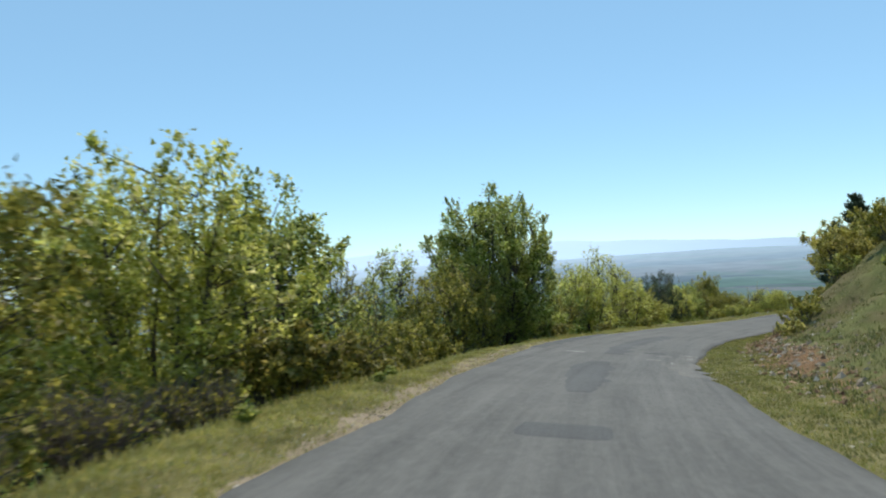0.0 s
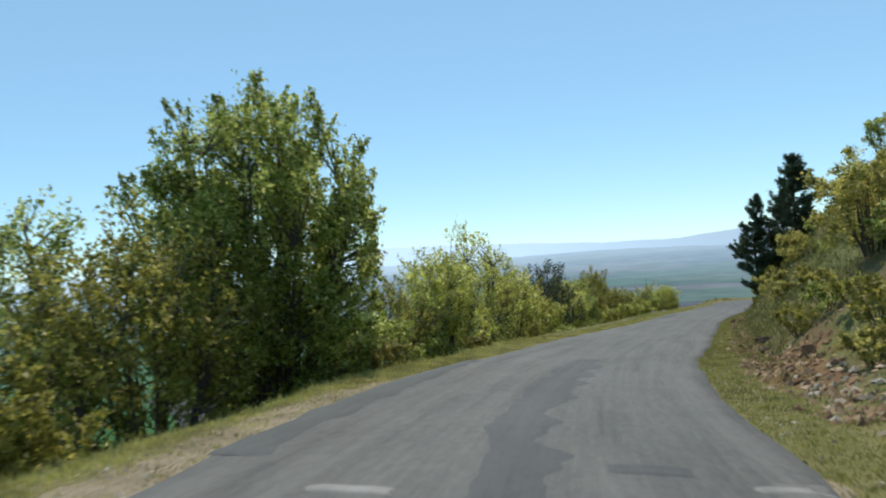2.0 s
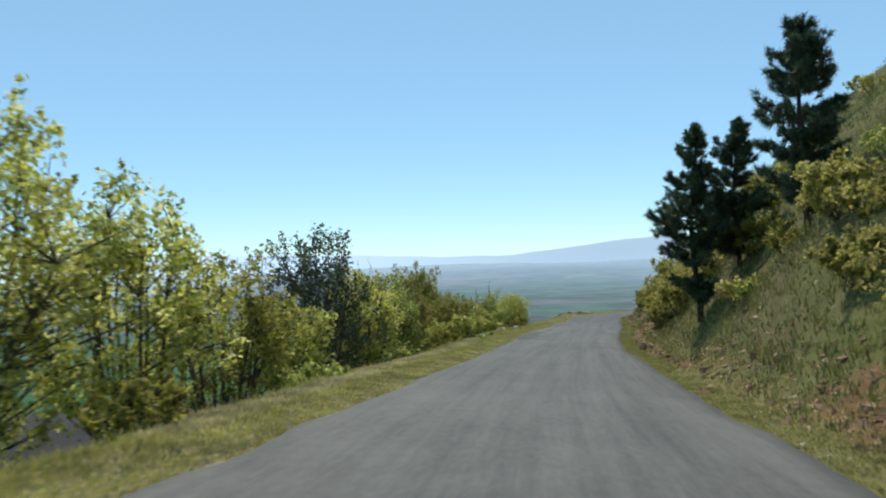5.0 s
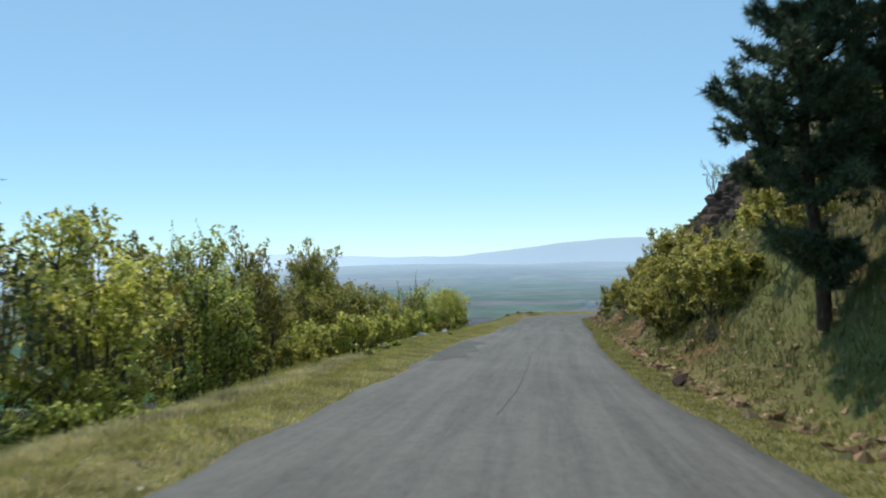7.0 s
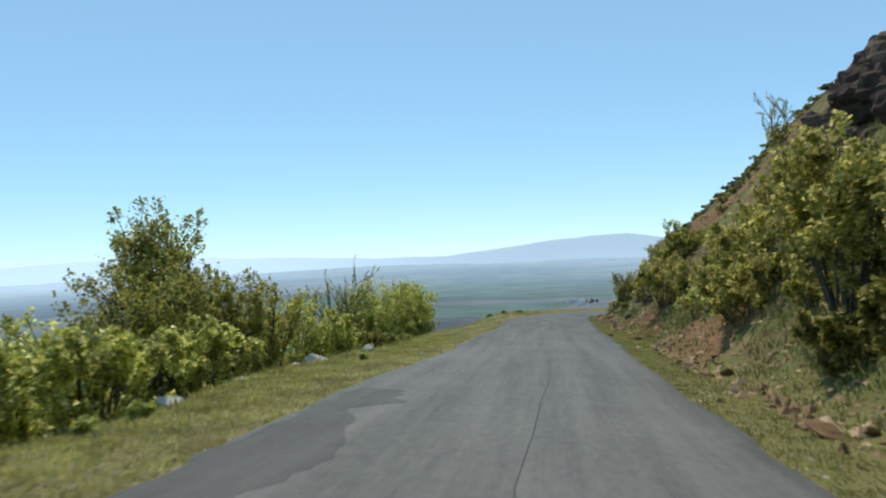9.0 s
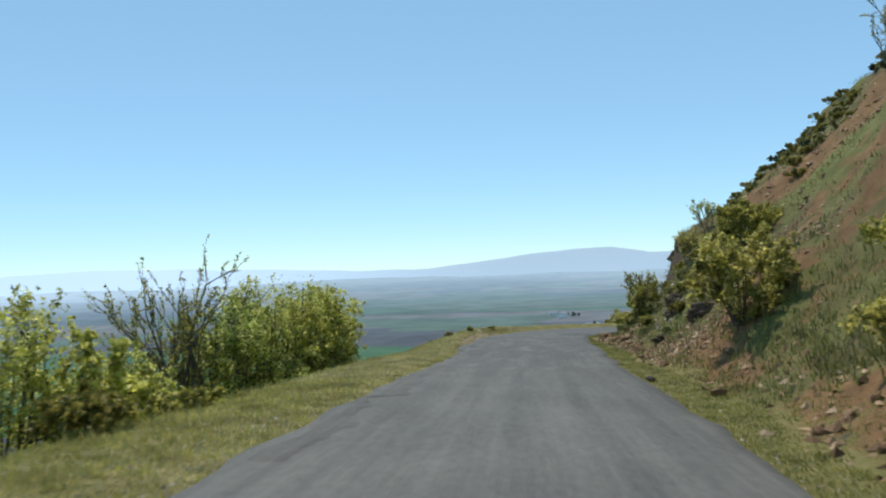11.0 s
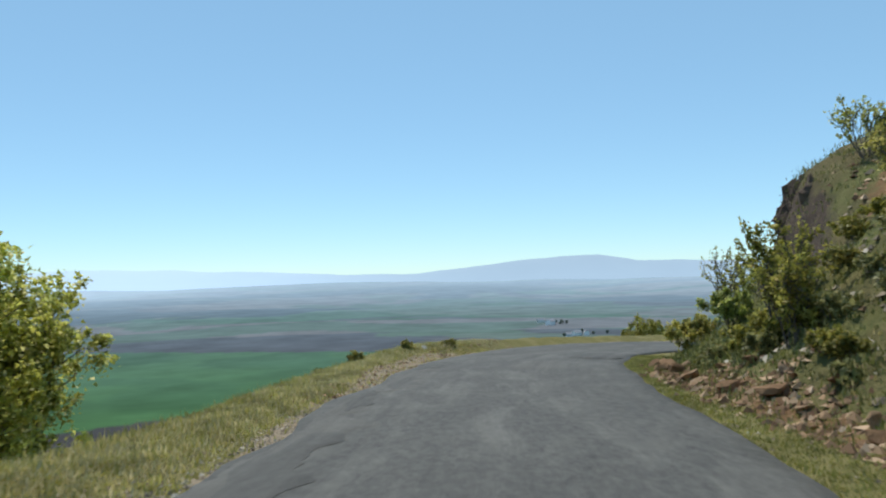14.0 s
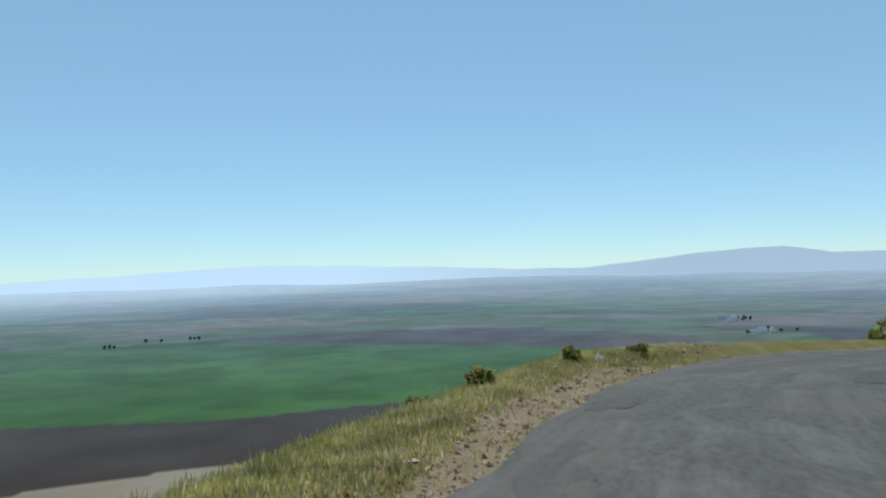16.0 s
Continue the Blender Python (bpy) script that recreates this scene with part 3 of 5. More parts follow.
def patch(name, s0, s1, left, right, mat, label, ragged=0.12, seed=0, lift=0.012, drop=0.02):
    """A repair that runs from s0 to s1; left and right give its edges at even steps."""
    n = max(10, int((s1 - s0) / 0.12))
    S = np.linspace(s0, s1, n)
    t = np.linspace(0, 1, n)
    lo = np.interp(t, np.linspace(0, 1, len(left)), left) + 0.4 * ragged * fractal(S / 0.7, S * 0, 100 + seed, 3)
    hi = np.interp(t, np.linspace(0, 1, len(right)), right) + ragged * fractal(S / 0.7, S * 0, 140 + seed, 3)
    w = np.linspace(0, 1, 7)
    L = lo[:, None] + (hi - lo)[:, None] * w
    i = np.clip(np.searchsorted(ALONG, S), 1, len(ALONG) - 1)
    f = (S - ALONG[i - 1]) / 0.5
    base = LINE[i - 1, :2] + (LINE[i, :2] - LINE[i - 1, :2]) * f[:, None]
    X = base[:, None] + SIDE[i][:, None] * L[..., None]
    Z = road_z(S[:, None], L) + 0.008 * fractal(X[..., 0] / 2.5, X[..., 1] / 2.5, 15, 3) + lift
    Z[0] -= drop
    Z[-1] -= drop
    Z[:, 0] -= drop
    Z[:, -1] -= drop
    me = grid_mesh(name, np.concatenate([X, Z[..., None]], -1).reshape(-1, 3), n, 7, mat)
    uv = me.uv_layers.new(name="UVMap")
    vi = np.empty(len(me.loops), np.int32)
    me.loops.foreach_get("vertex_index", vi)
    uv.data.foreach_set("uv", np.stack([np.repeat(S, 7), L.ravel()], 1)[vi].astype(np.float32).ravel())
    me.flip_normals()
    return tagged(new(name, me), label, "road patch", kind="structure")


patch("asphalt_patch", 12.4, 20.0, [-0.25, -0.4, -0.55, -0.68, -0.4], [0.34, 0.4, 0.43, 0.38, 0.1], ASPHALT_PATCH, "dark oblong asphalt repair in the road", seed=1)
patch("asphalt_patch", 7.9, 9.0, [-0.5, -0.5], [0.6, 0.6], ASPHALT_PATCH, "thin dark asphalt repair strip", seed=2)
patch("asphalt_patch", 23.2, 38.5, [-0.5, -0.55, -0.68, -0.6, -0.6, -0.55, -0.6, -0.25], [0.32, 0.2, 0.15, 0.2, 0.27, 0.25, 0.3, 0.36], ASPHALT_PATCH, "long ragged dark asphalt repair", 0.2, 3)
patch("asphalt_patch", 24.5, 24.95, [0.65, 0.62], [1.42, 1.38], ASPHALT_PATCH, "small dark asphalt repair", 0.1, 4)
patch("asphalt_patch", 79.3, 88.9, [-2.34, -2.42, -2.5, -2.52, -2.46], [-2.2, -1.7, -1.5, -1.48, -1.47, -1.55, -1.72, -1.95, -1.6, -1.7], ASPHALT_MID, "broken dark asphalt along the road edge", 0.2, 5)
patch("asphalt_patch", 116.5, 131.5, [-1.95, -1.92, -1.95, -1.95, -1.75, -1.75, -1.8], [-1.4, -1.7, -1.1, -1.6, -1.1, -1.0, -1.5], ASPHALT_EDGE, "crumbled dark asphalt at the road edge", 0.25, 6)
patch("asphalt_patch", 131.0, 134.5, [0.3, 0.2, 0.5], [1.6, 2.0, 1.7], ASPHALT_EDGE, "dark uneven repair in the bend", 0.25, 7)
patch("asphalt_patch", 100.0, 116.0, [-2.22, -2.25, -2.2, -1.98], [-1.7, -1.95, -1.5, -1.8], ASPHALT_EDGE, "long rough repair beside the shoulder", 0.25, 8)
patch("asphalt_patch", 24.5, 36.5, [-2.85, -2.95, -2.98, -2.95, -2.8], [-2.3, -2.45, -2.4, -2.5, -2.55], ASPHALT_PATCH, "dark strip of newer asphalt along the road edge", 0.1, 12)
patch("asphalt_patch", 16.5, 24.5, [2.1, 1.6, 1.3, 1.7, 1.8], [2.3, 2.2, 2.1, 2.1, 2.2], ASPHALT_PALE, "pale gritty worn asphalt near the bank", 0.3, 9)

for k, (s0, s1, l0, l1) in enumerate([(125.9, 128.4, -1.7, -1.1), (130.2, 132.2, -1.8, -1.1), (122.8, 125.8, -1.9, -1.3), (136.8, 140.2, 1.2, 2.8), (117.5, 121.0, -1.85, -1.2)]):
    patch("asphalt_patch", s0, s1, [l0 + 0.2, l0, l0 + 0.1, l0 + 0.25], [l1 - 0.25, l1, l1 - 0.1, l1 - 0.3], ASPHALT_BLACK, "small dark crumbled asphalt repair", 0.22, 60 + k, 0.02, 0.016)
for k, (s0, s1, l0, l1) in enumerate([(24.1, 24.3, 1.7, 2.3), (23.35, 23.5, 1.1, 1.6), (22.9, 23.1, 1.9, 2.25), (21.6, 21.75, 0.9, 1.3), (20.2, 21.0, 1.55, 1.72), (23.4, 23.6, -1.6, -0.9)]):
    patch("asphalt_patch", s0, s1, [l0 + 0.05, l0, l0 + 0.04], [l1, l1 - 0.1, l1 - 0.03], SCUFF, "small pale scuff worn into the road", 0.05, 80 + k, 0.014, 0.014)
edge = np.linspace(0.0, 0.25, 11) + 0.12 * fractal(np.linspace(0, 6, 11), np.zeros(11), 300, 2)
patch("road_crack", 71, 96, list(edge - 0.011), list(edge + 0.011), TAR, "thin dark tarred crack along the road", 0.006, 20, 0.007, 0.004)


# ---- shrubs and trees ----
def leaf_faces(centres, size, rng, up=0.7):
    """Small pointed leaves as loose faces round the given points, most of them lying more flat than upright."""
    n = len(centres)
    face = rng.normal(size=(n, 3)) + np.array([0, 0, up]) * np.where(rng.random((n, 1)) < 0.5, 1, -1)
    face /= np.linalg.norm(face, axis=1)[:, None]
    d = np.cross(face, rng.normal(size=(n, 3)))
    d /= np.linalg.norm(d, axis=1)[:, None] + 1e-9
    e = np.cross(d, face)
    k = (size * rng.uniform(0.6, 1.35, n))[:, None]
    a, b = d * k, e * k * 0.72
    return np.stack([centres - a * 0.7 + b, centres + a * 1.2, centres - a * 0.7 - b], 1)


def shrub(name, x, y, top, rad, label, leaf=LEAF_LIME, leaves=7000, size=0.055, stems=12, bare=0.12, bark=BARK, seed=1, cat="shrub", round_top=0.5, low=0.12, group="", loose=0.055, thick=1.25, shoot=1.0, full=0.25):
    """A many-stemmed shrub: stems fan out of one root, twigs lead to clumps of leaves that fill an uneven crown."""
    rng = np.random.default_rng(seed)
    z0 = ground_z(x, y) - 0.06
    h = max(top - z0, 0.22)
    ob = thing(name, (x, y, z0), label, cat, group)
    spine, r0 = [], (0.0075 * h + 0.008) * thick
    t = np.linspace(0, 1, 7)[:, None]
    for k in range(stems):
        a = 2 * np.pi * (k + rng.uniform(-0.3, 0.3)) / stems
        out = rad * 0.8 * np.sqrt(rng.uniform(0.02, 1.0))
        tall = h * (1 - round_top * (out / rad) ** 2) * (rng.uniform(0.82, 1.0) if bare > 0.2 else rng.uniform(0.68, 0.96) * (0.86 if round_top < 0.1 else 1))
        tip = np.array([np.cos(a) * out, np.sin(a) * out, tall])
        root = np.array([np.cos(a) * rad * 0.14, np.sin(a) * rad * 0.14, 0.0])
        bow = np.array([np.cos(a) * out * 0.25, np.sin(a) * out * 0.25, 0.0])
        pts = root + (tip - root) * np.concatenate([t**1.3, t**1.3, t], 1) + bow * np.sin(t * np.pi) * 0.5 + np.cumsum(rng.normal(0, 0.012 * h, (7, 3)), 0) * t
        spine.append(pts)
    S = np.array(spine)
    wood = [[tube(p, r0 * (1 - 0.86 * t[:, 0]), 4)] for p in spine]
    # clump centres: in the crown's volume, more of them towards its skin, and at the stem tips
    count = int((15 + 16 * rad * h) * (2.2 if bare > 0.2 else 1))
    d = rng.normal(size=(count, 3))
    d /= np.linalg.norm(d, axis=1)[:, None]
    d *= rng.uniform(0.15, 1.0, (count, 1)) ** 0.45
    lump = 1 + 0.22 * np.sin(3 * np.arctan2(d[:, 1], d[:, 0]) + seed) * np.sin(4 * d[:, 2] + seed)
    zc = (1 + low) / 2
    c = np.stack([d[:, 0] * rad * lump, d[:, 1] * rad * lump, h * (zc + d[:, 2] * (1 - zc) * 0.97 * np.minimum(lump, 1.05))], 1)
    if round_top < 0.1:
        c[:, :2] /= np.maximum(np.sqrt(1 - np.minimum(d[:, 2:] ** 2, 0.98)), 0.45)
    else:
        c[:, :2] /= np.maximum(np.sqrt(1 - np.minimum(d[:, 2:] ** 2, 0.98)), 0.35) ** full
    c[:, :2] *= (0.72 + 0.28 * np.minimum(c[:, 2:] / h / 0.4, 1))
    c = np.concatenate([c, S[:, 6], S[:, 5]])
    keep = rng.random(len(c)) > bare
    anchor = []
    for p, yes in zip(c, keep):
        below = S[:, :, 2] < p[2] - 0.04 * h
        dist = np.where(below, np.linalg.norm(S - p, axis=2), 1e6)
        k, j = np.unravel_index(dist.argmin(), dist.shape)
        base = S[k, j]
        v = np.linspace(0, 1, 3)[:, None]
        tw = base + (p - base) * v + np.array([0, 0, 0.06 * h]) * np.sin(v * np.pi) * rng.uniform(-0.3, 1) + rng.normal(0, 0.012 * h, (3, 3)) * v
        wood[k].append(tube(tw[[0, 2]], r0 * 0.34 * np.array([1.0, 0.25]), 3))
        if yes:
            anchor.append((tw[1], tw[2]))
    for w in wood:
        vv, ff = joined(w)
        child("stem", mesh_from("stem", vv, ff, bark, True), ob)
    # each twig ends in a spray of leafy shoots that turn up towards the light
    A = np.array(anchor)
    per = 4
    scale = (rad * rad * h) ** (1 / 3)
    tip = np.repeat(A[:, 1], per, 0)
    out = tip * np.array([1, 1, 0.35]) / (np.linalg.norm(tip[:, :2], axis=1)[:, None] + 0.3 * rad)
    way = 0.55 * out + np.array([0, 0, 0.75]) + rng.normal(0, 0.38, tip.shape)
    way /= np.linalg.norm(way, axis=1)[:, None]
    long = (shoot * (0.10 + 0.13 * scale) * rng.uniform(0.35, 1.25, len(tip)))[:, None]
    foot = tip - way * long * 0.45 + np.clip(rng.normal(0, 1, tip.shape), -1.6, 1.6) * loose * scale * 0.75
    W = rng.uniform(0.3, 1.2, len(tip))
    pick = rng.choice(len(tip), leaves, p=W / W.sum())
    u = rng.random((leaves, 1)) ** 0.8
    q = foot[pick] + way[pick] * long[pick] * u + rng.normal(0, 1, (leaves, 3)) * (0.022 + 0.045 * (1 - u) * min(scale, 1.6))
    fill = rng.random(leaves) < 0.22
    v = rng.random((int(fill.sum()), 1)) ** 0.5
    src = rng.integers(0, len(A), len(v))
    q[fill] = A[src, 0] * (1 - v) + A[src, 1] * v + np.clip(rng.normal(0, 1, (len(v), 3)), -1.6, 1.6) * loose * scale
    q[:, 2] = np.maximum(q[:, 2], 0.05)
    child("foliage", quads_mesh("foliage", leaf_faces(q, size, rng), leaf, 3), ob)
    return ob


def bare_shrub(name, x, y, top, rad, label, leaf, leaves, seed, stems=6, group="", size=0.04, bark=BARK_DEAD):
    """A shrub hardly in leaf: forking stems with ever finer twigs, and leaves along the finest."""
    rng = np.random.default_rng(seed)
    z0 = ground_z(x, y) - 0.06
    h = max(top - z0, 0.4)
    ob = thing(name, (x, y, z0), label, "shrub", group)
    v = np.linspace(0, 1, 4)[:, None]
    ends, limbs = [], []

    def grow(start, way, length, radius, level, into):
        bend = rng.normal(0, 0.08, 3) * length
        pts = start + way * length * v + bend * np.sin(v * np.pi) + np.array([0, 0, 0.07 * length]) * v**2
        into.append(tube(pts, radius * (1 - 0.45 * v[:, 0]), 4 if level < 2 else 3))
        if level >= 2:
            ends.append((pts[1], pts[3]))
        if level == 3:
            return
        for u in np.linspace(0.4, 1.0, 4 if level else 3):
            turn = rng.normal(0, 0.42, 3)
            new_way = way + turn + np.array([0, 0, 0.12])
            new_way /= np.linalg.norm(new_way)
            at = np.array([np.interp(u, v[:, 0], pts[:, c]) for c in range(3)])
            grow(at, new_way, length * rng.uniform(0.45, 0.64), radius * 0.58, level + 1, into)

    for k in range(stems):
        a = 2 * np.pi * (k + rng.uniform(-0.3, 0.3)) / stems
        lean = 0.95 * np.sqrt(rng.uniform(0.02, 1.0)) * rad / h
        way = np.array([np.cos(a) * lean, np.sin(a) * lean, 1.0])
        way /= np.linalg.norm(way)
        wood = []
        grow(np.array([np.cos(a), np.sin(a), 0]) * 0.1 * rad, way, h * rng.uniform(0.42, 0.54), 0.008 * h + 0.01, 0, wood)
        limbs.append(joined(wood))
    E = np.array(ends)
    fit = np.array([1.0, 1.0, h / np.percentile(E[:, 1, 2], 99.7)])
    fit[:2] = min(1.0, 1.1 * rad / np.percentile(np.hypot(E[:, 1, 0], E[:, 1, 1]), 97))
    E = E * fit
    for verts, faces in limbs:
        child("stem", mesh_from("stem", verts * fit, faces, bark, True), ob)
    pick = rng.integers(0, len(E), leaves)
    u = rng.random((leaves, 1))
    q = E[pick, 0] * (1 - u) + E[pick, 1] * u + rng.normal(0, 0.03, (leaves, 3))
    child("foliage", quads_mesh("foliage", leaf_faces(q, size, rng), leaf, 3), ob)
    return ob


def pine(x, y, top, rad, seed, label, base_clear=0.12, z_base=None):
    """A young ponderosa: straight trunk, whorls of upswept limbs, tufts of long needles."""
    rng = np.random.default_rng(seed)
    z0 = ground_z(x, y) - 0.1
    h = top - z0
    ob = thing("pine_tree", (x, y, z0), label, "tree", "pines on the bank")
    t = np.linspace(0, 1, 12)
    trunk = np.stack([0.03 * h * fractal(t * 2, t * 0, seed, 2), 0.03 * h * fractal(t * 2, t * 0 + 5, seed + 3, 2), t * h], 1)
    child("trunk", mesh_from("trunk", *tube(trunk, (0.016 * h) * (1 - 0.9 * t) + 0.012, 9), BARK_PINE, True), ob)
    tufts, ways = [], []
    z = base_clear * h
    while z < h * 0.965:
        f = z / h
        body = min(1.0, 0.62 + 1.5 * (f - base_clear)) if f < 0.42 else max(1 - ((f - 0.42) / 0.6) ** 1.4, 0.0)
        reach = max(rad * body * rng.uniform(0.68, 1.1), 0.2)
        turn = rng.uniform(0, 6.28)
        count = int(rng.integers(6, 9))
        for k in range(count):
            a = turn + 2 * np.pi * k / count + rng.uniform(-0.35, 0.35)
            if rng.random() < 0.36:
                continue
            ln = reach * rng.uniform(0.5, 1.12)
            v = np.linspace(0, 1, 7)[:, None]
            p0 = np.array([np.interp(z, trunk[:, 2], trunk[:, 0]), np.interp(z, trunk[:, 2], trunk[:, 1]), z + rng.uniform(-0.3, 0.3) * (1 - 0.6 * f)])
            flat = np.array([np.cos(a), np.sin(a), 0.0])
            side = np.array([-np.sin(a), np.cos(a), 0.0])
            limb = p0 + flat * ln * v + np.array([0, 0, ln]) * ((-0.10 + 0.75 * f**1.5) * v + 0.22 * v**2.5)
            child("limb", mesh_from("limb", *tube(limb, 0.014 * ln * (1 - 0.8 * v[:, 0]) + 0.007, 5), BARK_PINE, True), ob)
            for u in np.linspace(0.22 + 0.12 * (1 - f), 1.0, int(4 + ln * 4.8)):
                b = np.array([np.interp(u, v[:, 0], limb[:, c]) for c in range(3)])
                spread = 0.42 * ln * (1.12 - u)
                for w in (-1, 0, 1):
                    if w and rng.random() < 0.25:
                        continue
                    off = side * w * spread * rng.uniform(0.5, 1.1) + flat * abs(w) * spread * 0.4
                    tufts.append(b + off + rng.normal(0, 0.06, 3) + np.array([0, 0, rng.uniform(-0.05, 0.2)]))
                    go = flat * 0.8 + side * w * 0.7 + np.array([0, 0, 0.45])
                    ways.append(go / np.linalg.norm(go))
        z += h * rng.uniform(0.045, 0.07)
    tufts += [trunk[-1] - np.array([0, 0, 0.16 * k]) for k in range(4)]
    ways += [np.array([0, 0, 1.0])] * 4
    T, G = np.array(tufts), np.array(ways)
    per = 52
    ball = np.repeat(rng.uniform(0.75, 1.15, len(T)), per)[:, None]
    way = rng.normal(size=(len(T) * per, 3)) * 0.62 + np.repeat(G, per, 0) * 0.55
    way /= np.linalg.norm(way, axis=1)[:, None]
    root = np.repeat(T, per, 0) - np.repeat(G, per, 0) * rng.uniform(0.0, 0.2, (len(way), 1))
    ln = rng.uniform(0.14, 0.25, (len(way), 1)) * ball
    wid = np.cross(way, rng.normal(size=way.shape))
    wid *= 0.013 / (np.linalg.norm(wid, axis=1)[:, None] + 1e-9)
    child("foliage", quads_mesh("needles", np.stack([root - wid, root + wid, root + way * ln], 1), NEEDLES, 3), ob)
    return ob


# shrubs below the outer verge, from the start of the drive to the bend
ROW = "shrubs along the verge"
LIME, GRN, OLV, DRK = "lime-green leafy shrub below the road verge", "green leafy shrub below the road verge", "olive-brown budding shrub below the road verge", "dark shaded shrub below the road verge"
# x, y, top, radius, leaves, tone
VERGE_SHRUBS = [
    (*place(1.5, -8.0), 2.0, 2.3, 8000, "b"), (*place(6.5, -7.2), 2.15, 2.3, 11000, "o"), (*place(11.5, -7.0), 2.2, 2.4, 13000, "l"), (*place(16.5, -7.4), 2.0, 1.9, 11000, "g"),
    (*place(11.6, -4.8), -1.1, 1.1, 2300, "b"), (*place(14.6, -5.2), -1.5, 1.0, 2000, "b"),
    (*place(13.5, -10.5), 2.2, 2.6, 7000, "l"), (*place(19, -11), 1.0, 2.4, 5000, "o"),
    (*place(27.0, -7.8), -2.2, 1.5, 5500, "o"), (*place(24.4, -7.8), -2.2, 1.05, 4000, "o"), (0.2, 33.2, -0.1, 2.3, 8500, "o"), (-2.4, 35.0, 0.8, 1.9, 7500, "g"),
    (5.0, 39.5, -3.0, 1.6, 4500, "g"), (8.8, 48.8, -1.7, 1.8, 6500, "l"), (7.5, 47.2, -3.0, 1.5, 5500, "g"), (10.3, 54.0, -0.6, 2.9, 13000, "l"), (13.3, 56.2, -2.3, 1.8, 5000, "l"),
    (15.2, 60.6, -3.5, 1.9, 5500, "o"), (17.2, 62.6, -4.6, 1.3, 3000, "l"), (19.1, 68.9, -2.4, 2.1, 7500, "d"), (21.8, 72.2, -4.3, 1.8, 6500, "l"), (22.3, 75.2, -4.2, 1.6, 6500, "b"),
    (24.5, 78.2, -4.5, 1.9, 8500, "g"), (26.3, 81.7, -4.4, 2.1, 9500, "b"), (27.6, 86.8, -4.8, 1.9, 9500, "g"), (29.5, 90.0, -7.6, 1.5, 4500, "l"), (29.2, 84.6, -7.4, 1.2, 4500, "l"),
    (31.0, 83.8, -7.3, 1.1, 3200, "l"), (33.2, 87.2, -7.7, 1.0, 3000, "l"), (32.6, 94.6, -6.2, 2.5, 13000, "o"), (35.8, 95.6, -6.9, 1.8, 7000, "o"), (34.2, 95.0, -6.5, 1.7, 8000, "o"),
    (38.4, 100.8, -7.7, 1.8, 5000, "l"), (40.2, 99.9, -8.7, 1.2, 4500, "l"), (41.2, 105.2, -9.6, 1.5, 4500, "l"),
    (44.6, 108.8, -8.3, 1.8, 8500, "g"), 
]
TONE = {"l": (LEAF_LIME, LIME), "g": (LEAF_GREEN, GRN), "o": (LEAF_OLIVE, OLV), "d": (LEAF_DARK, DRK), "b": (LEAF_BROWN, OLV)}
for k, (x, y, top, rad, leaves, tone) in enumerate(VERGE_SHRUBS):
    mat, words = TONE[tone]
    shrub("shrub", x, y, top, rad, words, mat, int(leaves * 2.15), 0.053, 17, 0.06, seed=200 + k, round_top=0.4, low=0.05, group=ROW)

rng = np.random.default_rng(88)
for k, s in enumerate(np.arange(0.5, 122, 2.9)):
    if s < 11 or 18.5 < s < 31 or 84 < s < 101 or s > 107:
        continue
    if 31 < s < 84 and k % 3:
        continue
    s = s + rng.uniform(-0.5, 0.5)
    l = -float(verge_edge(s)) - 0.7 - rng.uniform(0, 0.5)
    x, y = place(s, l)
    h = rng.uniform(0.35, 0.85)
    tone = "obgbo"[int(rng.integers(5))]
    shrub("low_shrub", x, y, ground_z(x, y) + h, rng.uniform(0.7, 1.1), "low leafy undergrowth at the edge of the verge", TONE[tone][0], 2200, 0.042, 9, 0.05, seed=700 + k, low=0.02, group="undergrowth along the verge")

for k, (x, y, top, rad, leaves) in enumerate([(46.6, 111.5, -7.9, 2.15, 42000), (49.1, 113.3, -8.1, 1.8, 52000), (47.9, 112.0, -8.25, 1.7, 24000)]):
    shrub("shrub", x, y, top, rad, "dense rounded lime-green bush at the edge of the drop", LEAF_LIME, leaves, 0.044, 22, 0.0, seed=270 + k, round_top=0.3, low=-0.1, group=ROW, loose=0.085, shoot=0.6, full=0.35)

# the one tall tree, a column-shaped shrub, and the bare ones
shrub("tree", 2.4, 36.9, 2.75, 3.1, "tall round-crowned tree in young green leaf beside the road", LEAF_GREEN, 100000, 0.053, 30, 0.1, full=0.34, seed=31, cat="tree", round_top=0.42, low=0.04, loose=0.05, thick=1.5)
shrub("shrub", 33.4, 97.5, -4.25, 1.45, "narrow column-shaped shrub rising above the others", LEAF_OLIVE, 40000, 0.05, 22, 0.0, seed=32, round_top=0.05, low=0.25, group=ROW, loose=0.075)
BARE = "half-bare grey shrub with thin twigs below the verge"
for k, (x, y, top, rad, leaves) in enumerate([(*place(21.0, -7.7), 0.3, 1.7, 4200), (*place(19.6, -9.4), 0.4, 1.6, 3500), (6.6, 45.2, -2.3, 1.6, 4500), (24.8, 83.6, -4.2, 1.7, 4200), (42.7, 106.7, -6.95, 2.0, 4500), (20.2, 71.5, -4.2, 1.5, 1900)]):
    bare_shrub("bare_shrub", x, y, top, rad, BARE, LEAF_OLIVE, int(leaves * 1.6), 60 + k, 9, ROW, 0.04, BARK)

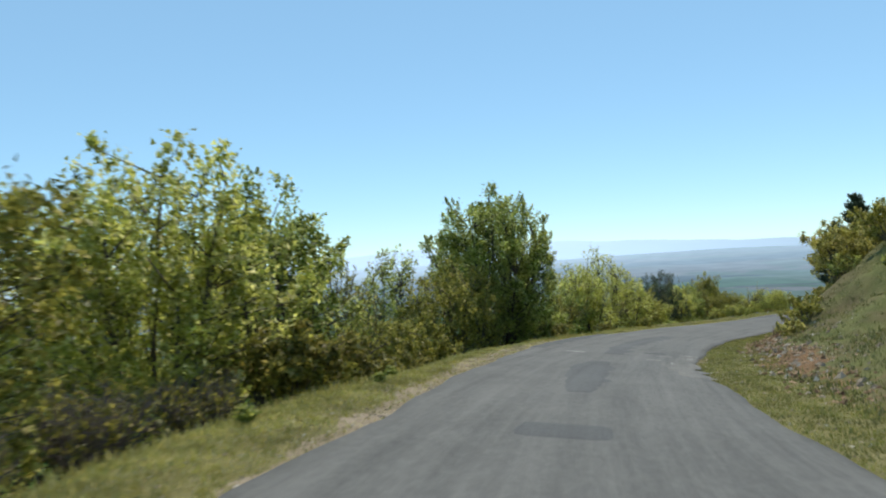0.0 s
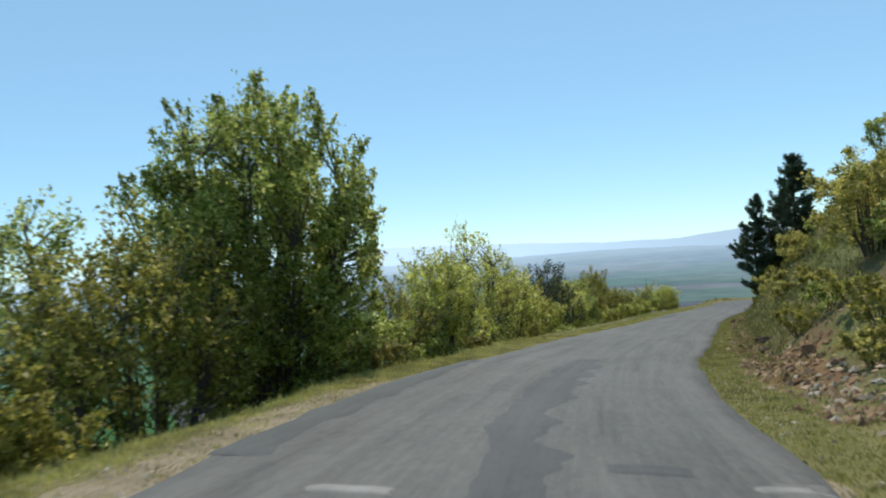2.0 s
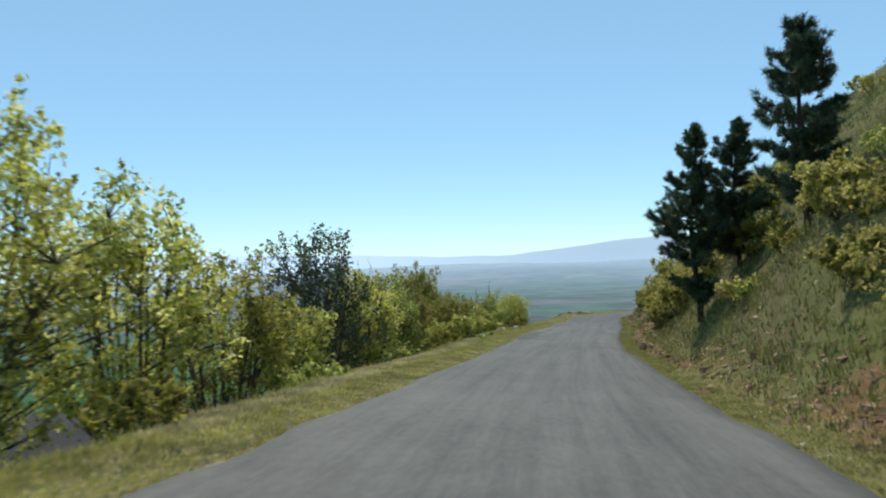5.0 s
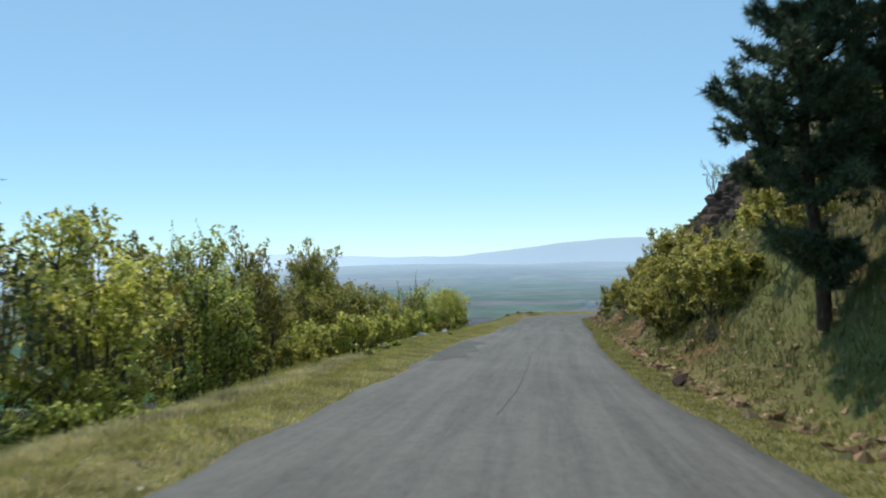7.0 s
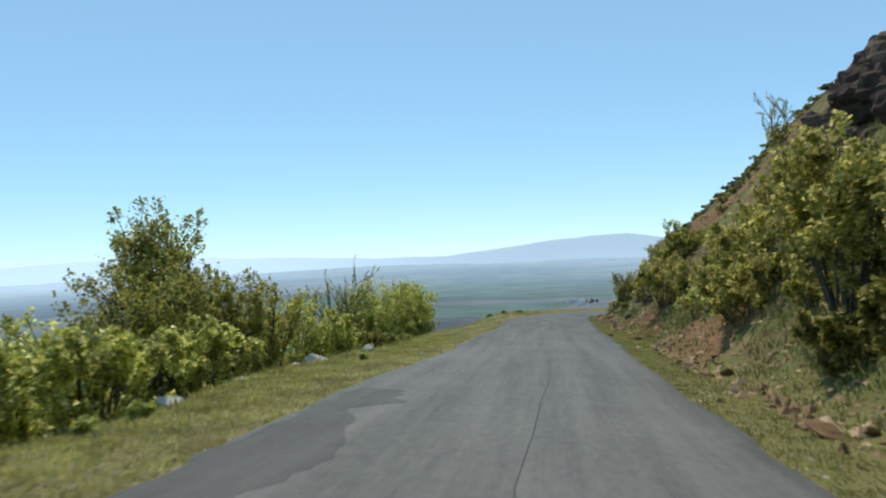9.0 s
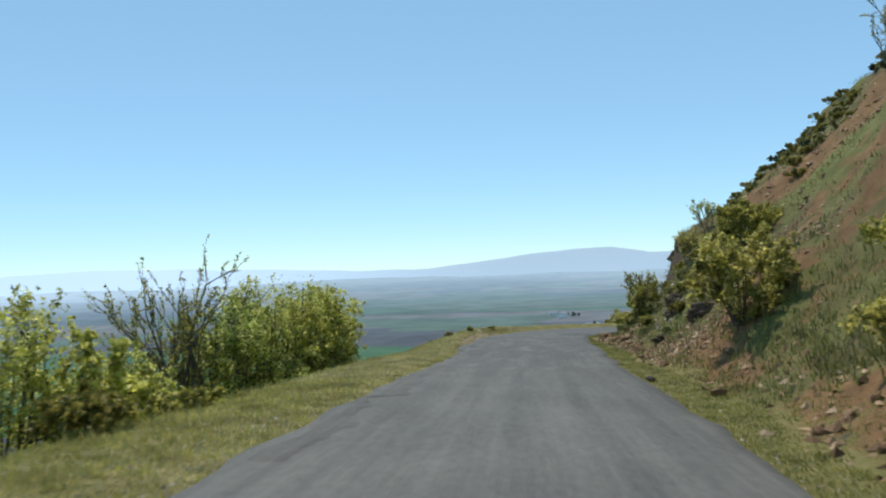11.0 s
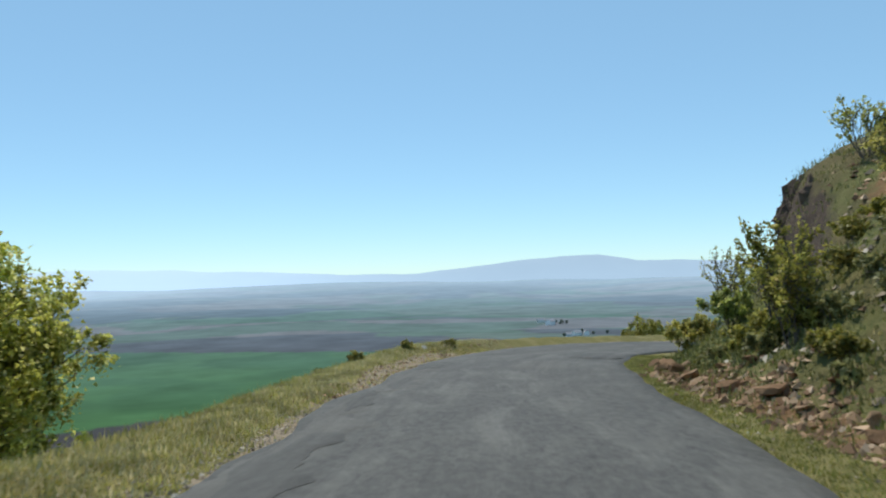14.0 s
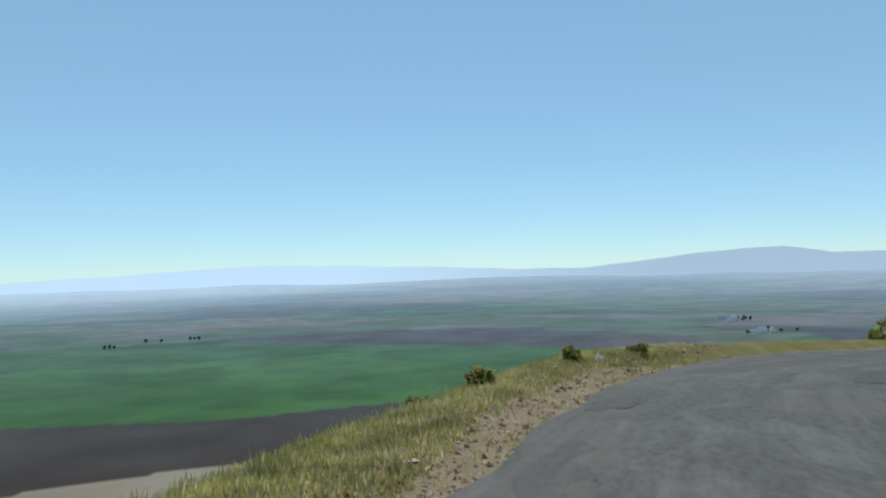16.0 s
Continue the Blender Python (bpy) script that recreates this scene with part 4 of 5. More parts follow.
for k, (a, l, h, rad) in enumerate([(2.5, -4.7, 1.1, 1.0), (4.6, -4.5, 0.95, 0.9), (6.6, -4.6, 1.0, 1.0), (8.6, -4.6, 0.85, 0.8), (5.5, -5.4, 1.5, 1.2), (3.6, -5.3, 1.5, 1.2), (7.6, -5.4, 1.4, 1.1), (9.8, -5.2, 1.2, 1.0)]):
    x, y = place(a, l)
    bare_shrub("bare_shrub", x, y, ground_z(x, y) + h, rad, "grey-brown leafless thicket at the edge of the verge", LEAF_BROWN, 500, 160 + k, 20, ROW)

# pines on the bank
PINE = "dark green young pine tree on the grassy bank"
pine(33.6, 65.9, 0.75, 1.75, 3, PINE, 0.13)
pine(35.2, 65.6, 0.9, 1.5, 4, PINE, 0.16)
pine(32.2, 59.3, 2.85, 1.75, 5, PINE, 0.18)
shrub("tree", 38.8, 60.0, 5.2, 1.25, "small grey-green leafy tree high on the grassy bank", LEAF_GREEN, 8000, 0.045, 5, 0.15, seed=36, cat="tree", round_top=0.3, low=0.3, loose=0.07)

# shrubs on the uphill bank
BANKROW = "shrubs on the bank"
BANK_SHRUBS = [
    (38.5, 9.5, 2.2, 1.5, 4500, "o"), (42, 7.4, 2.9, 1.6, 6500, "l"), (45.5, 8.8, 3.0, 1.8, 7000, "o"), (48, 6.6, 0.8, 0.8, 1600, "l"), (55.5, 6.2, 0.9, 0.7, 1300, "l"), (60, 6.1, 1.1, 0.8, 1900, "l"), (78, 8.5, 1.6, 1.3, 3600, "l"), (80, 6.4, 1.7, 1.2, 4200, "l"), (86.5, 8.2, 2.0, 1.5, 5200, "l"), (99, 5.2, 1.6, 1.2, 4200, "l"), (102.5, 6.6, 1.8, 1.3, 4500, "l"), (105.5, 6.6, 1.5, 1.1, 3600, "o"), (64.5, 7.2, 1.6, 1.2, 3800, "l"), (70.5, 6.0, 1.0, 0.9, 2200, "l"),
    (75.5, 7.5, 1.3, 1.1, 2600, "o"), (82.5, 5.6, 1.5, 1.0, 3600, "o"), (87.6, 4.9, 1.2, 0.9, 3200, "d"), (90.5, 4.8, 0.9, 0.8, 2400, "d"), (84.5, 5.4, 2.1, 1.2, 5200, "l"), (88.0, 6.0, 2.4, 1.4, 6500, "l"), (92.5, 5.6, 3.5, 1.5, 9500, "l"), (96.5, 6.3, 2.6, 1.5, 6500, "o"),
    (112.5, 5.4, 2.3, 1.35, 6500, "l"), 
    (108, 8.6, 1.4, 1.1, 3200, "o"), (119.6, 8.0, 1.5, 1.3, 5200, "o"), (121.0, 8.4, 1.2, 1.0, 3600, "o"), (122.6, 7.6, 1.1, 0.7, 2400, "l"), (139, 5.0, 1.1, 0.8, 2200, "l"), (135.5, 6.2, 1.0, 0.8, 2200, "g"),
]
for k, (s, l, h, rad, leaves, tone) in enumerate(BANK_SHRUBS):
    x, y = place(s, l)
    # d: brownish leaves that also stand in for a pocket of shade
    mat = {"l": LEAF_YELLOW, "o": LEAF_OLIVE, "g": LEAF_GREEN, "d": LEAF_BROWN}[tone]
    words = {"l": "yellow-olive leafy shrub on the grassy bank", "o": "brownish olive budding shrub on the rocky bank", "g": "green leafy shrub on the rocky bank", "d": "brownish shrub with shade put into its leaf colour at the foot of the bank"}[tone]
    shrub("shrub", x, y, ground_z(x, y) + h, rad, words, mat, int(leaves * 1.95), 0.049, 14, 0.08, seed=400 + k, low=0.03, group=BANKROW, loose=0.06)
bare_shrub("bare_shrub", 64.1, 98.6, 1.1, 1.1, "thin half-bare tree on the crest of the slope", LEAF_OLIVE, 900, 71, 4, BANKROW)
for k, (x, y, top, rad, leaves) in enumerate([(61.3, 108.3, -8.2, 0.8, 1200), (62.3, 108.9, -8.6, 0.7, 1100), (60.6, 107.6, -8.9, 0.7, 900), (68.9, 116.2, -8.4, 0.7, 500)]):
    bare_shrub("shrub", x, y, top, rad, "thin grey-green shrub on the nose of the hill", LEAF_OLIVE, int(leaves * 1.6), 90 + k, 6, BANKROW)
bare_shrub("shrub", *place(125.6, 7.3), ground_z(*place(125.6, 7.3)) + 1.5, 0.6, "thin yellow-leaved shrub under the crag", LEAF_YELLOW, 1300, 75, 6, BANKROW)
bare_shrub("shrub", 68.2, 111.1, -4.9, 0.9, "thin leafy shrub on the crest of the crag", LEAF_LIME, 1100, 72, 6, BANKROW)
bare_shrub("shrub", 77.1, 122.2, -8.4, 1.2, "upright leafy shrub on the inside of the bend", LEAF_LIME, 6500, 73, 8, BANKROW, 0.045)
shrub("shrub", 82.3, 134.3, -11.7, 1.4, "low rounded shrub beyond the bend", LEAF_OLIVE, 15000, 0.05, 12, 0.1, seed=74, group=ROW)
for k, (x, y, h) in enumerate([(60.2, 121.0, 0.26), (62.7, 122.8, 0.13), (57.4, 118.2, 0.26), (56.4, 118.0, 0.14)]):
    shrub("low_shrub", x, y, ground_z(x, y) + h, 0.2 + 0.08 * (h < 0.2), "small sage shrub on the outer berm", LEAF_BROWN, 700, 0.04, 8, 0.0, seed=80 + k, low=0.05, group="small shrubs on the berm")


for k, (s, l, h) in enumerate([(81.6, -4.3, 0.16), (85.2, -4.6, 0.14), (86.4, -4.5, 0.18), (95, -3.9, 0.1), (8, -3.4, 0.12), (14, -3.6, 0.14), (12.2, -3.3, 0.1)]):
    x, y = place(s, l)
    shrub("low_shrub", x, y, ground_z(x, y) + h, h * 0.7, "small green weed in the short grass of the verge", LEAF_GREEN, 500, 0.035, 6, 0.0, seed=860 + k, low=0.05, group="weeds on the verge")

rng = np.random.default_rng(77)
for k in range(96):
    s, l = (rng.uniform(82, 108), 4.9 + 9 * rng.random()) if k < 34 else (rng.uniform(32, 112), 5.2 + 12 * rng.random() ** 1.2)
    if 91 < s < 107 and l > 6.3:
        continue
    x, y = place(s, l)
    h = rng.uniform(0.5, 1.1) * (1.35 if k < 34 else 1)
    shrub("low_shrub", x, y, ground_z(x, y) + h, h * rng.uniform(0.7, 1.0), "low leafy brush on the steep bank", (LEAF_OLIVE, LEAF_YELLOW, LEAF_YELLOW, LEAF_GREEN)[int(rng.integers(4))], 1000, 0.05, 7, 0.05, seed=500 + k, low=0.05, group="brush on the steep bank")

rng = np.random.default_rng(78)
for k in range(56):
    s, l = rng.uniform(118.6, 133), 4.75 + 3.0 * rng.random() ** 1.15
    x, y = place(s, l)
    h = rng.uniform(0.2, 0.42)
    shrub("low_shrub", x, y, ground_z(x, y) + h, h * rng.uniform(0.8, 1.15), "grey-green low sage brush on the steep slope", (LEAF_SAGE, LEAF_SAGE, LEAF_BROWN, LEAF_OLIVE)[int(rng.integers(4))], 1100, 0.04, 8, 0.0, seed=900 + k, low=0.0, group="sage brush on the steep slope", shoot=0.8)
for k in range(96):
    s, l = rng.uniform(121, 139), 10.2 + 6.5 * rng.random()
    x, y = place(s, l)
    h = rng.uniform(0.18, 0.34)
    shrub("low_shrub", x, y, ground_z(x, y) + h, h * rng.uniform(1.1, 1.7), "dark low brush along the crest of the slope", (LEAF_DARK, LEAF_SAGE, LEAF_BROWN, LEAF_BROWN)[int(rng.integers(4))], 800, 0.05, 4, 0.0, seed=1000 + k, low=0.0, group="brush along the crest", shoot=0.35)


# ---- rocks ----
def rock_shape(name, seed, mat, flat=0.6):
    rng = np.random.default_rng(seed)
    bm = bmesh.new()
    for p in rng.normal(size=(16, 3)):
        p = p / np.linalg.norm(p) * rng.uniform(0.75, 1.05)
        bm.verts.new((p[0], p[1] * 0.8, p[2] * flat))
    bmesh.ops.convex_hull(bm, input=bm.verts)
    bmesh.ops.bevel(bm, geom=bm.edges[:], offset=0.025, segments=1, affect="EDGES")
    me = bpy.data.meshes.new(name)
    bm.to_mesh(me)
    bm.free()
    me.materials.append(mat)
    return me


STONES = [rock_shape("rock", 10 + k, ROCK_RED, 0.28 + 0.055 * k) for k in range(8)]
PALE = [rock_shape("rock", 40 + k, ROCK_PALE, 0.5 + 0.06 * k) for k in range(3)]
DARK = [rock_shape("rock", 60 + k, ROCK_DARK, 0.65) for k in range(3)]


def rock(x, y, size, meshes, rng, label, group="rocks at the foot of the bank", sunk=0.2):
    ob = new("rock", meshes[int(rng.integers(len(meshes)))])
    ob.location = (x, y, ground_z(x, y) + size * (0.45 - sunk))
    ob.rotation_euler = (rng.uniform(-0.5, 0.5), rng.uniform(-0.5, 0.5), rng.uniform(0, 6.28))
    ob.scale = (size, size * rng.uniform(0.7, 1.1), size * rng.uniform(0.6, 1.0))
    return tagged(ob, label, "rock", group)


rng = np.random.default_rng(5)
RED, GREY = "angular red-brown stone fallen from the bank", "pale weathered stone on the verge"
for s0, s1, count, big in [(16, 30, 18, 0.16), (30, 40, 36, 0.2), (40, 52, 20, 0.18), (52, 62, 22, 0.18), (62, 76, 24, 0.18), (76, 83, 14, 0.18), (82, 88, 18, 0.26), (94, 104, 26, 0.22), (104, 114, 10, 0.18), (113, 120, 26, 0.2), (119, 133, 38, 0.22)]:
    for k in range(count):
        a = rng.uniform(s0, s1)
        l = edge_right(a) + 0.85 + 0.5 * (a < 60) + abs(rng.normal(0, 0.5)) + (rng.random() < 0.12) * rng.uniform(0, 2)
        rock(*place(a, float(l)), 0.055 + big * rng.random() ** 2.2, STONES, rng, RED)
rock(32.9, 68.75, 0.27, DARK, rng, "dark squarish boulder on the inner verge")
rock(51.0, 96.6, 0.15, DARK, rng, "dark boulder on the inner verge")
rock(*place(123.5, 4.3), 0.32, STONES, rng, "large tilted red-brown boulder at the inner verge")
rock(*place(119.5, 3.9), 0.26, STONES, rng, "large red-brown boulder at the inner verge")
for x, y, size in [(61.7, 110.9, 0.3), (59.1, 105.7, 0.34), (60.6, 108.4, 0.22), (57.5, 104.2, 0.22), (61.2, 109.6, 0.2)]:
    rock(x, y, size, STONES, rng, "large angular red-brown slab at the foot of the slope")
for a, l, size in [(126.3, 4.0, 0.26), (127.6, 4.15, 0.3), (128.7, 3.95, 0.22), (129.6, 4.2, 0.34), (130.6, 4.0, 0.28), (131.6, 4.25, 0.36), (132.6, 4.0, 0.24), (133.4, 4.3, 0.32), (134.2, 4.1, 0.22), (124.6, 4.1, 0.24)]:
    rock(*place(a, l), size, STONES, rng, "large flat orange-brown slab lying at the inner verge", sunk=0.12)
for x, y, size in [(35.2, 88.1, 0.36), (36.0, 88.8, 0.4), (38.2, 91.2, 0.22), (32.0, 82.9, 0.32), (60.9, 121.2, 0.14), (33.6, 85.7, 0.22)]:
    rock(x, y, size, PALE, rng, GREY, "pale stones on the outer verge")


def crag(x, y, z, size, seed, label):
    """A blocky outcrop: a lump cut into ledges by stepped noise."""
    bm = bmesh.new()
    bmesh.ops.create_icosphere(bm, subdivisions=4, radius=1.0)
    off = Vector((seed * 3.1, seed * 1.7, 0))
    for v in bm.verts:
        p = v.co.copy()
        n = noise.fractal(p * 1.4 + off, 1.0, 2.0, 4)
        c = noise.voronoi(p * 1.9 + off + 0.35 * Vector(noise.turbulence_vector(p * 2 + off, 3, False)))[0]
        e = noise.voronoi(p * 5.5 + off)[0]
        d = 1 + 0.26 * n + 0.36 * min(c[1] - c[0], 0.5) + 0.12 * min(e[1] - e[0], 0.4) - 0.16
        q = Vector((p.x * size[0], p.y * size[1], p.z * size[2])) * d
        step = 0.55
        q.z = q.z * 0.86 + 0.14 * (math.floor(q.z / step + 0.5) * step)
        v.co = q + 0.03 * Vector(noise.turbulence_vector(p * 7 + off, 3, False))
    me = bpy.data.meshes.new("crag")
    bm.to_mesh(me)
    bm.free()
    me.materials.append(ROCK_DARK)
    ob = new("rock_outcrop", me)
    ob.matrix_world = pose(x, y, z, 0, 0, 35 * seed)
    return tagged(ob, label, "rock outcrop", "outcrops on the slope")


CRAG = "dark blocky rock outcrop on the steep slope"
for k, (a, l, w, h) in enumerate([(97, 7.9, 1.2, 0.9), (99.5, 8.4, 1.3, 1.0), (102, 9.2, 1.4, 1.0), (104.5, 10.0, 1.3, 1.0), (95, 9.0, 1.1, 0.9), (98, 10.2, 1.2, 1.0), (101, 10.9, 1.3, 1.1), (104, 11.6, 1.3, 1.0), (106.5, 12.6, 1.2, 0.8), (92.5, 7.0, 0.8, 0.6),
                                  (83.6, 4.7, 0.36, 0.28), (85.2, 4.9, 0.32, 0.26), (81.8, 4.9, 0.34, 0.26), (47.0, 4.7, 0.36, 0.26), (45.6, 4.8, 0.3, 0.22), (43.0, 4.7, 0.34, 0.22), (100.3, 9.7, 1.2, 1.0), (103.0, 10.4, 1.3, 1.0), (96.6, 9.2, 1.1, 0.9), (117.4, 5.7, 0.6, 0.42), (118.1, 6.3, 0.5, 0.36), (121.4, 5.7, 0.42, 0.3), (122.2, 6.1, 0.5, 0.36), (123.0, 6.6, 0.45, 0.36), (119.4, 4.9, 0.4, 0.26), (126.5, 9.4, 0.6, 0.4), (124.4, 9.0, 0.5, 0.34)]):
    x, y = place(a, l)
    crag(x, y, ground_z(x, y) - 0.35 * h, (w, w * 0.8, h), k + 1, CRAG)
for k, (a, l, w, h) in enumerate([(134.4, 8.7, 0.85, 1.0), (136.2, 8.5, 1.05, 1.2), (138.0, 8.55, 1.0, 1.15), (140.0, 8.8, 1.1, 1.15)]):
    x, y = place(a, l)
    crag(x, y, ground_z(*place(a, 8.6)) - h * 0.95 - 0.3, (w, w, h), k + 31, "dark cliff of blocky rock on the nose of the hill")

# loose stones and grit too small to pick apart
def stone_litter(name, count, s_range, l_fun, size, mat, label, seed):
    rng = np.random.default_rng(seed)
    s = rng.uniform(*s_range, count)
    l = l_fun(rng, s)
    i = np.clip(np.searchsorted(ALONG, s), 0, len(ALONG) - 1)
    xy = LINE[i, :2] + SIDE[i] * l[:, None] + rng.normal(0, 0.2, (count, 2))
    z = land(xy[:, 0], xy[:, 1])[0]
    c = np.concatenate([xy, z[:, None]], 1)
    r = size * rng.uniform(0.4, 1.0, count) ** 2 * 1.6
    d = np.array([(1, 0, 0), (0, 1, 0), (-1, 0, 0), (0, -1, 0), (0, 0, 0.7), (0, 0, -0.5)])
    jit = d[None] * rng.uniform(0.6, 1.2, (count, 6, 1)) + rng.normal(0, 0.15, (count, 6, 3))
    a = rng.uniform(0, 6.28, count)
    R = np.zeros((count, 3, 3))
    R[:, 0, 0] = R[:, 1, 1] = np.cos(a)
    R[:, 0, 1], R[:, 1, 0], R[:, 2, 2] = -np.sin(a), np.sin(a), 1
    V = np.einsum("nij,nkj->nki", R, jit) * r[:, None, None] + c[:, None]
    f = np.array([(0, 1, 4), (1, 2, 4), (2, 3, 4), (3, 0, 4)])       # the underside lies in the soil
    F = (f[None] + 6 * np.arange(count)[:, None, None]).reshape(-1, 3)
    me = mesh_from(name, V.reshape(-1, 3), F.tolist(), mat)
    return tagged(new(name, me), label, "stones", kind="stuff")


def chip_mat(name, *stops):
    m = Mat(name, 0.9)
    m.color(m.ramp(m.rand(), *stops))
    return m.m


CHIPS = chip_mat("stone_chips", (0.0, (0.10, 0.055, 0.03)), (0.45, (0.27, 0.16, 0.088)), (0.8, (0.42, 0.27, 0.155)), (1.0, (0.57, 0.41, 0.275)))
GRIT = chip_mat("shoulder_grit", (0.0, (0.18, 0.14, 0.10)), (0.6, (0.36, 0.29, 0.21)), (1.0, (0.58, 0.52, 0.43)))
stone_litter("scree", 2600, (12, 132), lambda r, s: 4.1 + np.abs(r.normal(0, 0.8, len(s))) + 0.4 * value_noise(s / 5, s * 0, 3), 0.075, CHIPS, "red-brown stone chips at the foot of the bank", 6)
stone_litter("scree", 420, (13, 34), lambda r, s: edge_right(s) + 1.3 + 1.5 * np.abs(r.normal(0, 1, len(s))), 0.09, GRIT, "pale stones scattered over the grassy bank", 28)
stone_litter("scree", 900, (28, 42), lambda r, s: edge_right(s) + 1.2 + 0.6 * np.abs(r.normal(0, 1, len(s))), 0.085, CHIPS, "heap of small flat orange-brown slabs beside the verge", 18)
stone_litter("scree", 900, (44, 104), lambda r, s: edge_right(s) + 1.0 + 0.25 * np.abs(r.normal(0, 1, len(s))), 0.1, CHIPS, "line of small broken stones along the foot of the bank", 19)
stone_litter("scree", 1900, (114, 133), lambda r, s: 4.0 + 0.25 * value_noise(s / 3, s * 0, 6) + 0.35 * np.abs(r.normal(0, 1, len(s))), 0.085, CHIPS, "rubble of small orange-brown slabs at the foot of the slope", 16)
stone_litter("scree", 2100, (112.8, 118.6), lambda r, s: 4.3 + 0.3 * value_noise(s / 3, s * 0, 6) + 4.2 * r.random(len(s)) ** 1.4, 0.062, CHIPS, "red-brown scree below the crag", 7)
stone_litter("scree", 700, (117, 133), lambda r, s: 8 + 6 * r.random(len(s)), 0.1, CHIPS, "reddish stones on the bare earth under the crest", 27)
stone_litter("scree", 260, (119, 131), lambda r, s: 4.8 + 3.2 * r.random(len(s)), 0.1, GRIT, "pale stones among the low brush of the slope", 29)
stone_litter("gravel", 5500, (2, 118), lambda r, s: -edge_left(s) - 0.05 - np.abs(r.normal(0, 0.35, len(s))), 0.026, GRIT, "pale gravel of the outer shoulder", 8)
stone_litter("gravel", 7000, (114, 142), lambda r, s: -edge_left(s) - np.abs(r.normal(0, 0.25 + 0.35 * ease(s, 124, 130), len(s))), 0.021, GRIT, "coarse pale gravel on the wide outer shoulder", 10)
stone_litter("gravel", 700, (124, 142), lambda r, s: -edge_left(s) - 0.1 - np.abs(r.normal(0, 0.45, len(s))), 0.045, CHIPS, "brown broken stones along the outer edge of the bend", 39)
stone_litter("gravel", 2200, (2, 135), lambda r, s: edge_right(s) + 0.05 + np.abs(r.normal(0, 0.3 + 0.7 * np.exp(-((s - 22) / 5) ** 2))), 0.028, GRIT, "pale gravel of the inner shoulder", 9)


# ---- grass ----
def grass(name, count, s_range, l_fun, height, per, mat, label, seed, spread=0.05, width=0.006):
    """Tufts of thin bent blades."""
    rng = np.random.default_rng(seed)
    s = rng.uniform(*s_range, count)
    l = l_fun(rng, s)
    i = np.clip(np.searchsorted(ALONG, s), 0, len(ALONG) - 1)
    xy = LINE[i, :2] + SIDE[i] * l[:, None] + _t[i] * rng.uniform(-0.3, 0.3, (count, 1))
    z, s, lat = land(xy[:, 0], xy[:, 1])
    ok = (lat > edge_right(s)) | (lat < -edge_left(s))
    ok &= rng.random(count) > 0.68 * ease(s, 104, 112) * ease(lat, 5.0, 7.5)
    ok &= rng.random(count) > 0.85 * bare_slope(xy[:, 0], xy[:, 1], s, lat)
    c = np.concatenate([xy, z[:, None]], 1)[ok]
    h = (height * rng.uniform(0.5, 1.25, len(c)))[:, None].repeat(per, 1).ravel()
    b = np.repeat(c, per, 0) + rng.normal(0, spread, (len(c) * per, 3)) * np.array([1, 1, 0.1])
    n = len(b)
    h = h * rng.uniform(0.6, 1.1, n)
    a = rng.uniform(0, 6.28, n)
    lean = rng.uniform(0.15, 0.75, n)
    tip = b + np.stack([np.cos(a) * lean * h, np.sin(a) * lean * h, h], 1)
    w = np.stack([-np.sin(a), np.cos(a), 0 * a], 1) * width
    return tagged(new(name, quads_mesh(name, np.stack([b - w, b + w, tip], 1), mat, 3)), label, "grass", kind="stuff")


def bare_heap(s, l, r):
    """Pushes tufts off the stone heaps, up the slope."""
    heap = sum(np.exp(-((s - a) / b) ** 2) for a, b in ((23, 5), (34.5, 3), (100, 4)))
    l = l + 5.0 * (s < 48) * (r.random(len(s)) < 0.45)
    return l + 2.6 * heap * (r.random(len(s)) < 0.8) * (l < 5.5)


grass("grass", 52000, (-2, 140), lambda r, s: -edge_left(s) - (0.4 * ease(s, 3, 8) + 0.5 * ease(s, 13, 20)) * (1 - ease(s, 29, 35)) * (r.random(len(s)) < 0.9) - (0.25 * ease(s, 116, 121) + 0.5 * ease(s, 124, 130)) * (1 - ease(s, 135, 140)) * (r.random(len(s)) < 0.85) - (verge_edge(s) - edge_left(s) + 0.5) * r.random(len(s)) ** 0.85, 0.07, 4, GRASS, "short dry and green grass on the outer verge", 11, 0.05, 0.010)
grass("grass", 42000, (-2, 142), lambda r, s: edge_right(s) + (4.5 - edge_right(s)) * r.random(len(s)), 0.05, 4, VERGEDRY, "short dry grass on the inner verge", 12, 0.05, 0.010)
grass("grass", 29000, (5, 150), lambda r, s: bare_heap(s, 4.0 + 14 * r.random(len(s)) ** 1.3, r), 0.13, 6, HILLGRASS, "bunch grass on the steep bank", 13, 0.12, 0.015)
grass("grass", 6000, (52, 82), lambda r, s: -verge_edge(s) + 0.45 - 0.7 * r.random(len(s)), 0.1, 5, STRAW, "straw-coloured dry grass along the lip of the verge", 26, 0.07, 0.010)
grass("grass", 9000, (108, 141), lambda r, s: -edge_left(s) - 0.35 - 0.45 * ease(s, 124, 130) - 2.6 * r.random(len(s)), 0.09, 5, STRAW, "straw-coloured dry grass on the outer side of the bend", 36, 0.09, 0.010)
grass("grass", 9000, (33, 112), lambda r, s: -edge_left(s) - 0.05 - 0.5 * np.abs(r.normal(0, 1, len(s))), 0.05, 4, STRAW, "bleached grass along the edge of the asphalt", 38, 0.06, 0.009)
